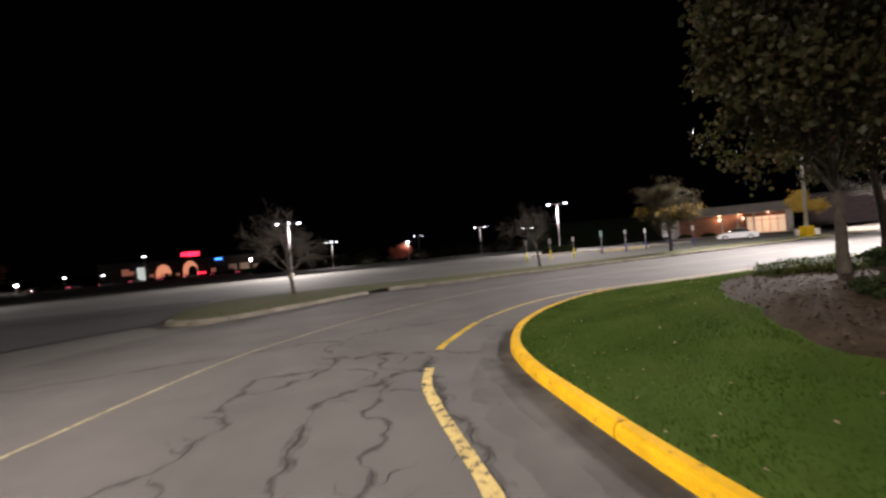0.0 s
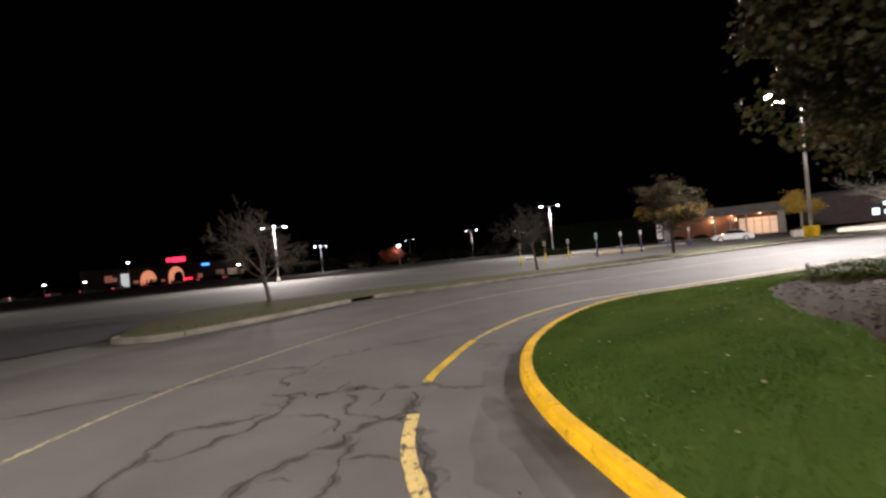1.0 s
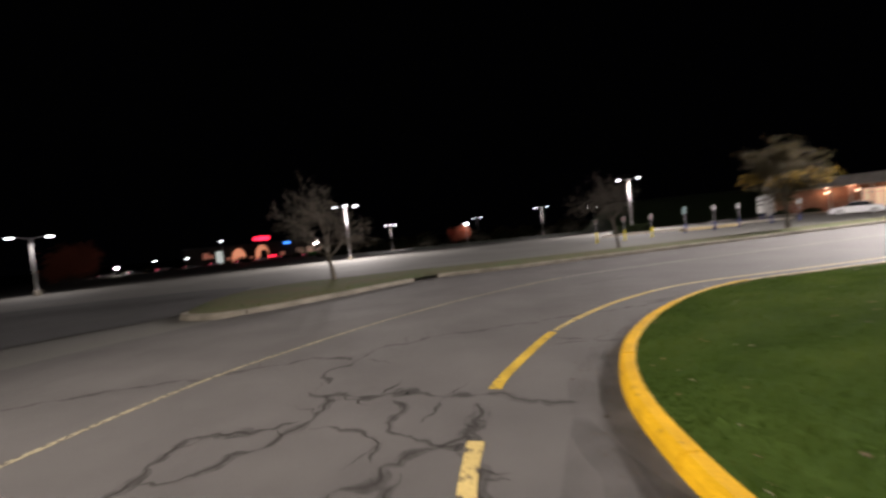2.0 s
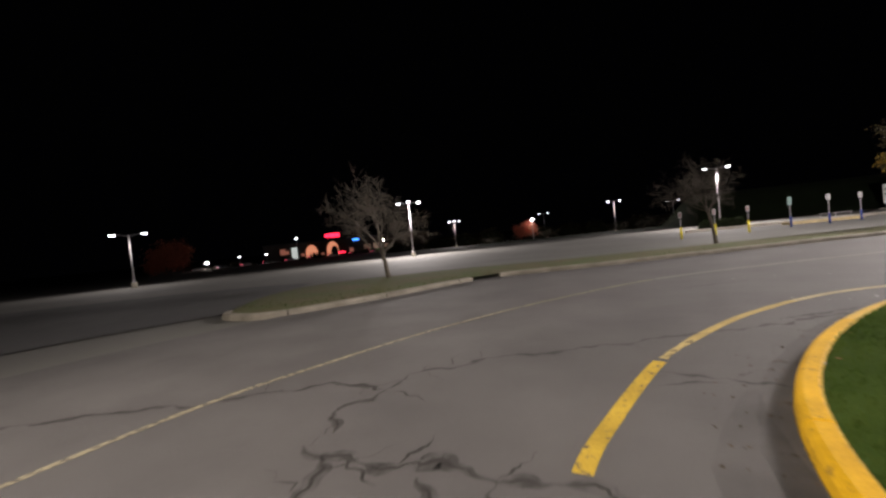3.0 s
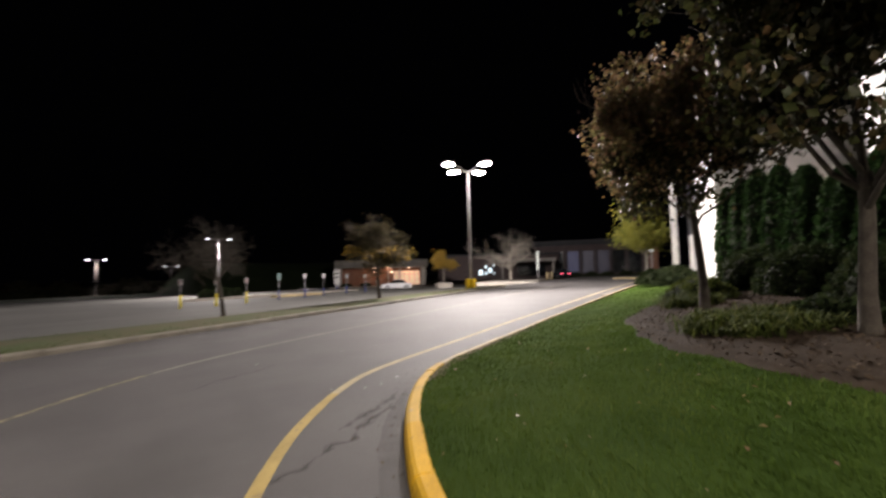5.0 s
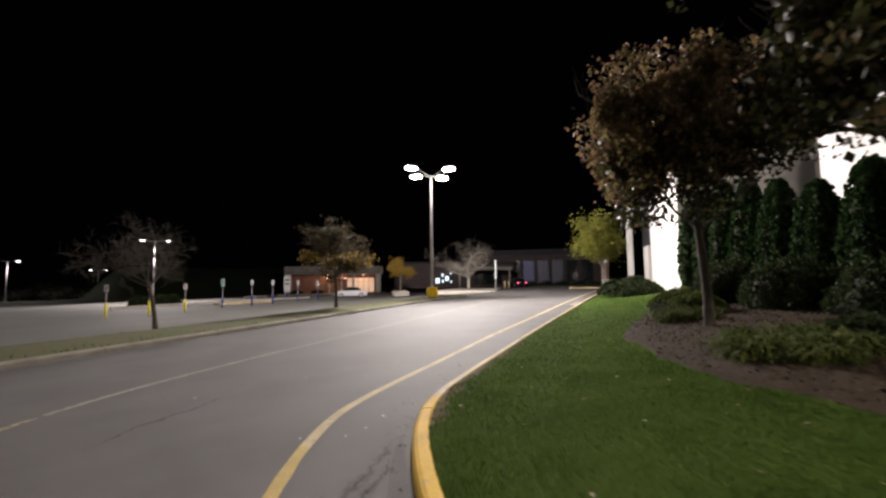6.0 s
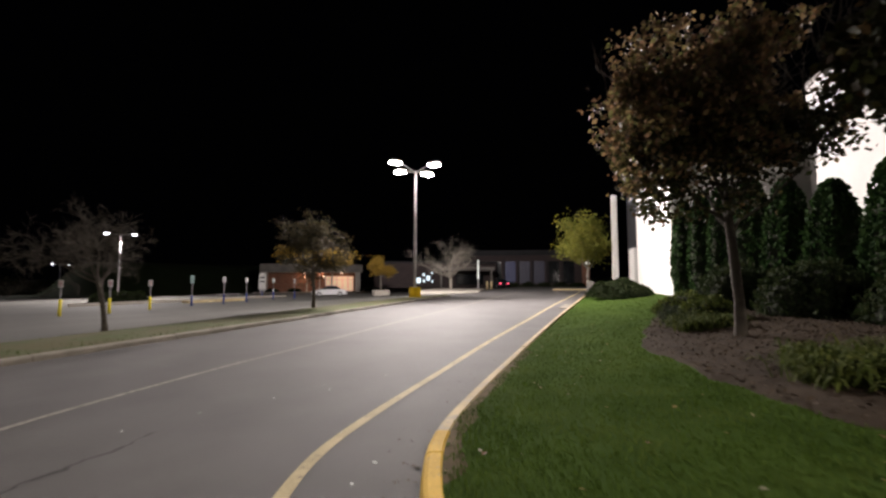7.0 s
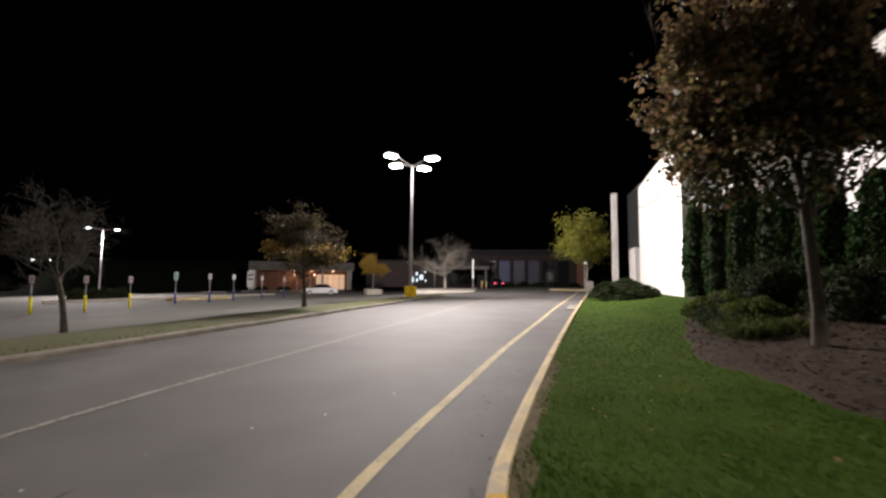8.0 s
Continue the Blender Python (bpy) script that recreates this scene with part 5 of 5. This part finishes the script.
for x, y in ((50.3, 42.0), (50.9, 41.7)):
    b = thing("bollard", "pale yellow steel bollard on the apron", "bollard", x, y, 0.25, 0, "bollards")
    part("pipe", Shape().tube((0, 0, -0.1), (0, 0, 1.0), 0.11, 0.11, 12), PALE, b, "", True)
    part("cap", Shape().tube((0, 0, 1.0), (0, 0, 1.06), 0.11, 0.05, 12), PALE, b, "", True)
planter = part("planter_block", Shape().box((41.9, 54.4, gz(41.9, 54.4) + 0.35), (2.2, 1.6, 0.8), -0.5, 0.06), APRON)
tagged(planter, "pale concrete block round the golden tree", "planter")

# lot kerbs, hedge, bank
back_kerb = part("back_kerb", long_box((9.0, 57.6), (33.0, 64.0), 0.25, -1.1, -0.62), APRON)
tagged(back_kerb, "pale kerb along the back of the lot", "kerb", kind="structure")
nose = part("island_nose", Shape().box((20.5, 56.2, -0.72), (6.5, 1.2, 0.28), 0.2, 0.08), PALE)
tagged(nose, "faded yellow kerbed island in the lot", "kerb", kind="structure")
cart = thing("cart_rail", "low metal cart rail on the lot island", "rail", 21.5, 56.0, -0.6, 0.2)
part("rail", Shape().tube((-1.4, 0, 0.55), (1.4, 0, 0.55), 0.03, 0.03, 8), STEEL, cart)
for x in (-1.3, 0.0, 1.3):
    part("leg", Shape().tube((x, 0, -0.05), (x, 0, 0.55), 0.03, 0.03, 8), STEEL, cart)
for k in range(4):
    mound("dark clipped hedge at the lot's edge", 11.6 + k * 1.1, 60.2 + k * 0.3, gz(12, 60) - 0.05, 1.0, 0.9, 1.35, 130 + k, HEDGE, 700, 0.08, "hedge", "lot hedge")
xs, ys = np.linspace(-30, 60, 80), np.linspace(0, 1, 14)
V = []
for q in ys:
    for x in xs:
        d = q * 26
        y = 95 + (x - 9) * 0.1 + d
        V.append((x, y, gz(x, 95) - 0.1 + (6.4 * float(ease(0, 1, q * 1.6)) * float(ease(14, 22, x)) + 0.2 * noise.noise(Vector((x * 0.3, y * 0.3, 0))))))
n = len(xs)
F = [(j * n + i, j * n + i + 1, (j + 1) * n + i + 1, (j + 1) * n + i) for j in range(len(ys) - 1) for i in range(n - 1)]
bank = part("bank", big_mesh("bank", V, F, HILL), HILL)
tagged(bank, "grassy green bank behind the lot", "bank", kind="structure")
for k in range(22):
    x = -70 + k * 7.5 + random.uniform(-2, 2)
    y = 150 + random.uniform(-6, 10) - 0.25 * abs(x)
    mound("dark bare wood edge behind the lot", x, y, gz(x, y) - 0.2, random.uniform(4, 6), 3, random.uniform(3.5, 5.5), 150 + k, BROWNISH, 380, 0.3, "thicket", "wood edge", name="thicket")

for k, (x, y, h, w) in enumerate([(9.5, 108, 3.6, 3.4), (13.5, 106, 3.0, 2.6), (5.0, 112, 3.0, 3.0), (-14, 130, 3.4, 2.6), (-23, 132, 3.2, 2.4), (-30, 128, 2.8, 3.0)]):
    tree("low bare bushy tree at the back of the lot", x, y, gz(x, y) - 0.1, h, 0.5, w, 0.2, 400 + k, 3, 7, False, BARK_MID, group="far trees", sides_n=3)
lamp_post = thing("street_lamp", "short lit lamp among bushes behind the lot", "street lamp", -17.2, 125.5, gz(-17.2, 125.5), 0, "distant lamps")
part("shaft", Shape().tube((0, 0, -0.2), (0, 0, 5.6), 0.1, 0.08, 8), POLE, lamp_post)
part("lantern", Shape().box((0, 0, 5.7), (0.8, 0.5, 0.3), 0.6, 0.05), BULB_COOL, lamp_post)
lamp(-17.2, 125.3, gz(-17.2, 125.5) + 5.2, 450, 0.2)

# ---- the far shopping centre ----
mall = thing("shopping_centre", "distant shopping centre with arched lit entrances", "building", -113.0, 171.0, -3.2, math.atan2(33.6, 47.9))
mall.scale = (0.68, 1, 1)
place(mall, "wall", Shape().box((8, 8, 4.0), (112, 14, 8.0)), MALL)
place(mall, "parapet", Shape().box((8, 7.8, 8.2), (113, 14.6, 0.5), 0, 0.1), DARKM)


def arch(w, h, t=0.5):
    """An arched panel."""
    sh = Shape()
    pts = [(-w / 2, 0.0)] + [(-w / 2 * math.cos(a), h - w / 2 + w / 2 * math.sin(a)) for a in np.linspace(0, math.pi, 13)] + [(w / 2, 0.0)]
    n = len(pts)
    sh.v = [(x, -t, z) for x, z in pts] + [(x, 0, z) for x, z in pts]
    sh.f = [tuple(range(n)), tuple(range(2 * n - 1, n - 1, -1))] + [(i, n + i, n + (i + 1) % n, (i + 1) % n) for i in range(n)]
    return sh


for x, w, h, thick in ((-17.7, 7.7, 6.7, 0.75), (-3.9, 7.8, 7.4, 0.4)):
    p = place(mall, "entrance_arch", arch(w, h), ORANGE, "warm lit arched entrance")
    p.location = (x, 0.9, 0)
    # near-black panel stands for the unlit inside of the entrance
    q = place(p, "dark_inside_panel", arch(w * (1 - thick), h * (1 - thick * 0.7), 0.3), DARKM)
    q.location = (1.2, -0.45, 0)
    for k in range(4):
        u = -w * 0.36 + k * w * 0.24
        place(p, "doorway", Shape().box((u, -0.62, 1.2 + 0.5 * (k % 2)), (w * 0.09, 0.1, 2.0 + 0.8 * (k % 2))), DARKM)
place(mall, "pylon", Shape().box((-28.6, 0.4, 3.0), (3.6, 1.0, 6.4), 0, 0.1), WHITE_LIT, "white lit pylon")
# glowing boxes imitate the lit brown wall and reddish spots of light
for x, z, w, h, m in ((-36, 4.6, 3.4, 2.6, ORANGE_DIM), (-33.2, 4.2, 2.0, 1.6, ORANGE_DIM), (-23.5, 2.6, 2.2, 1.2, ORANGE_DIM), (-10.6, 2.2, 2.0, 1.0, ORANGE_DIM), (8.5, 2.6, 2.6, 2.0, ORANGE_DIM), (19.5, 3.0, 4.6, 3.2, WALL_LIT), (26.5, 3.0, 5.6, 3.6, WALL_LIT), (33, 2.6, 3.0, 2.6, WALL_LIT)):
    place(mall, "wall_glow", Shape().box((x, 0.7, z), (w, 0.5, h), 0, 0.15), m, "dim glowing patch on the wall")
for x, w, h in ((-6.9, 2.6, 1.5), (-3.6, 3.4, 1.9), (-0.2, 3.1, 1.8)):
    place(mall, "red_sign", Shape().box((x, 0.4, 10.2), (w, 0.4, h), 0, 0.5), RED_SIGN, "red glowing sign shape")
place(mall, "blue_sign", Shape().box((11.8, 0.6, 7.3), (4.0, 0.4, 0.8), 0, 0.2), BLUE_SIGN, "blue glowing sign shape")
place(mall, "red_strip", Shape().box((1.4, 0.5, 2.0), (5.6, 0.4, 0.6), 0, 0.2), RED_SIGN, "red glowing strip")
skip = part("green_container", Shape().box((-92.0, 172.0, -2.6), (10, 3, 3.2), 0.6, 0.1), GREEN_BOX)
tagged(skip, "green container by the shopping centre", "container")
for x, y, z, m in ((-124.6, 156.6, 7.0, BULB_COOL), (-142, 141, 1.4, BULB_COOL), (-93.1, 177.2, 2.6, BULB), (-134, 148, 1.2, BULB_COOL), (-150, 132, 0.2, BULB)):
    lp = thing("street_lamp", "distant lit lamp by the shopping centre", "street lamp", x, y, gz(x, y), 0, "distant lamps")
    hgt = z - gz(x, y)
    part("shaft", Shape().tube((0, 0, -0.2), (0, 0, hgt), 0.1, 0.08, 8), POLE, lp)
    part("lantern", Shape().box((0, 0, hgt), (0.8, 0.5, 0.3), 0.6, 0.05), m, lp)
for k in range(9):
    x, y = -150 + k * 7.0, 128 + k * 5.2
    car("distant parked car with red lights", x, y, gz(x, y) - 0.02, 0.9 + 0.3 * (k % 3), CARDARK if k % 2 else CARPAINT)

# dark planting before the shopping centre
for k in range(13):
    x, y = -146 + k * 5.4, 133 + k * 3.9
    mound("dark bush before the shopping centre", x, y, gz(x, y) - 0.1, 2.6 + 0.8 * math.sin(k * 1.7), 1.6, 1.7 + 0.9 * math.sin(k * 2.3), 300 + k, BROWNISH, 220, 0.25, "bush", "far bushes", name="bush")
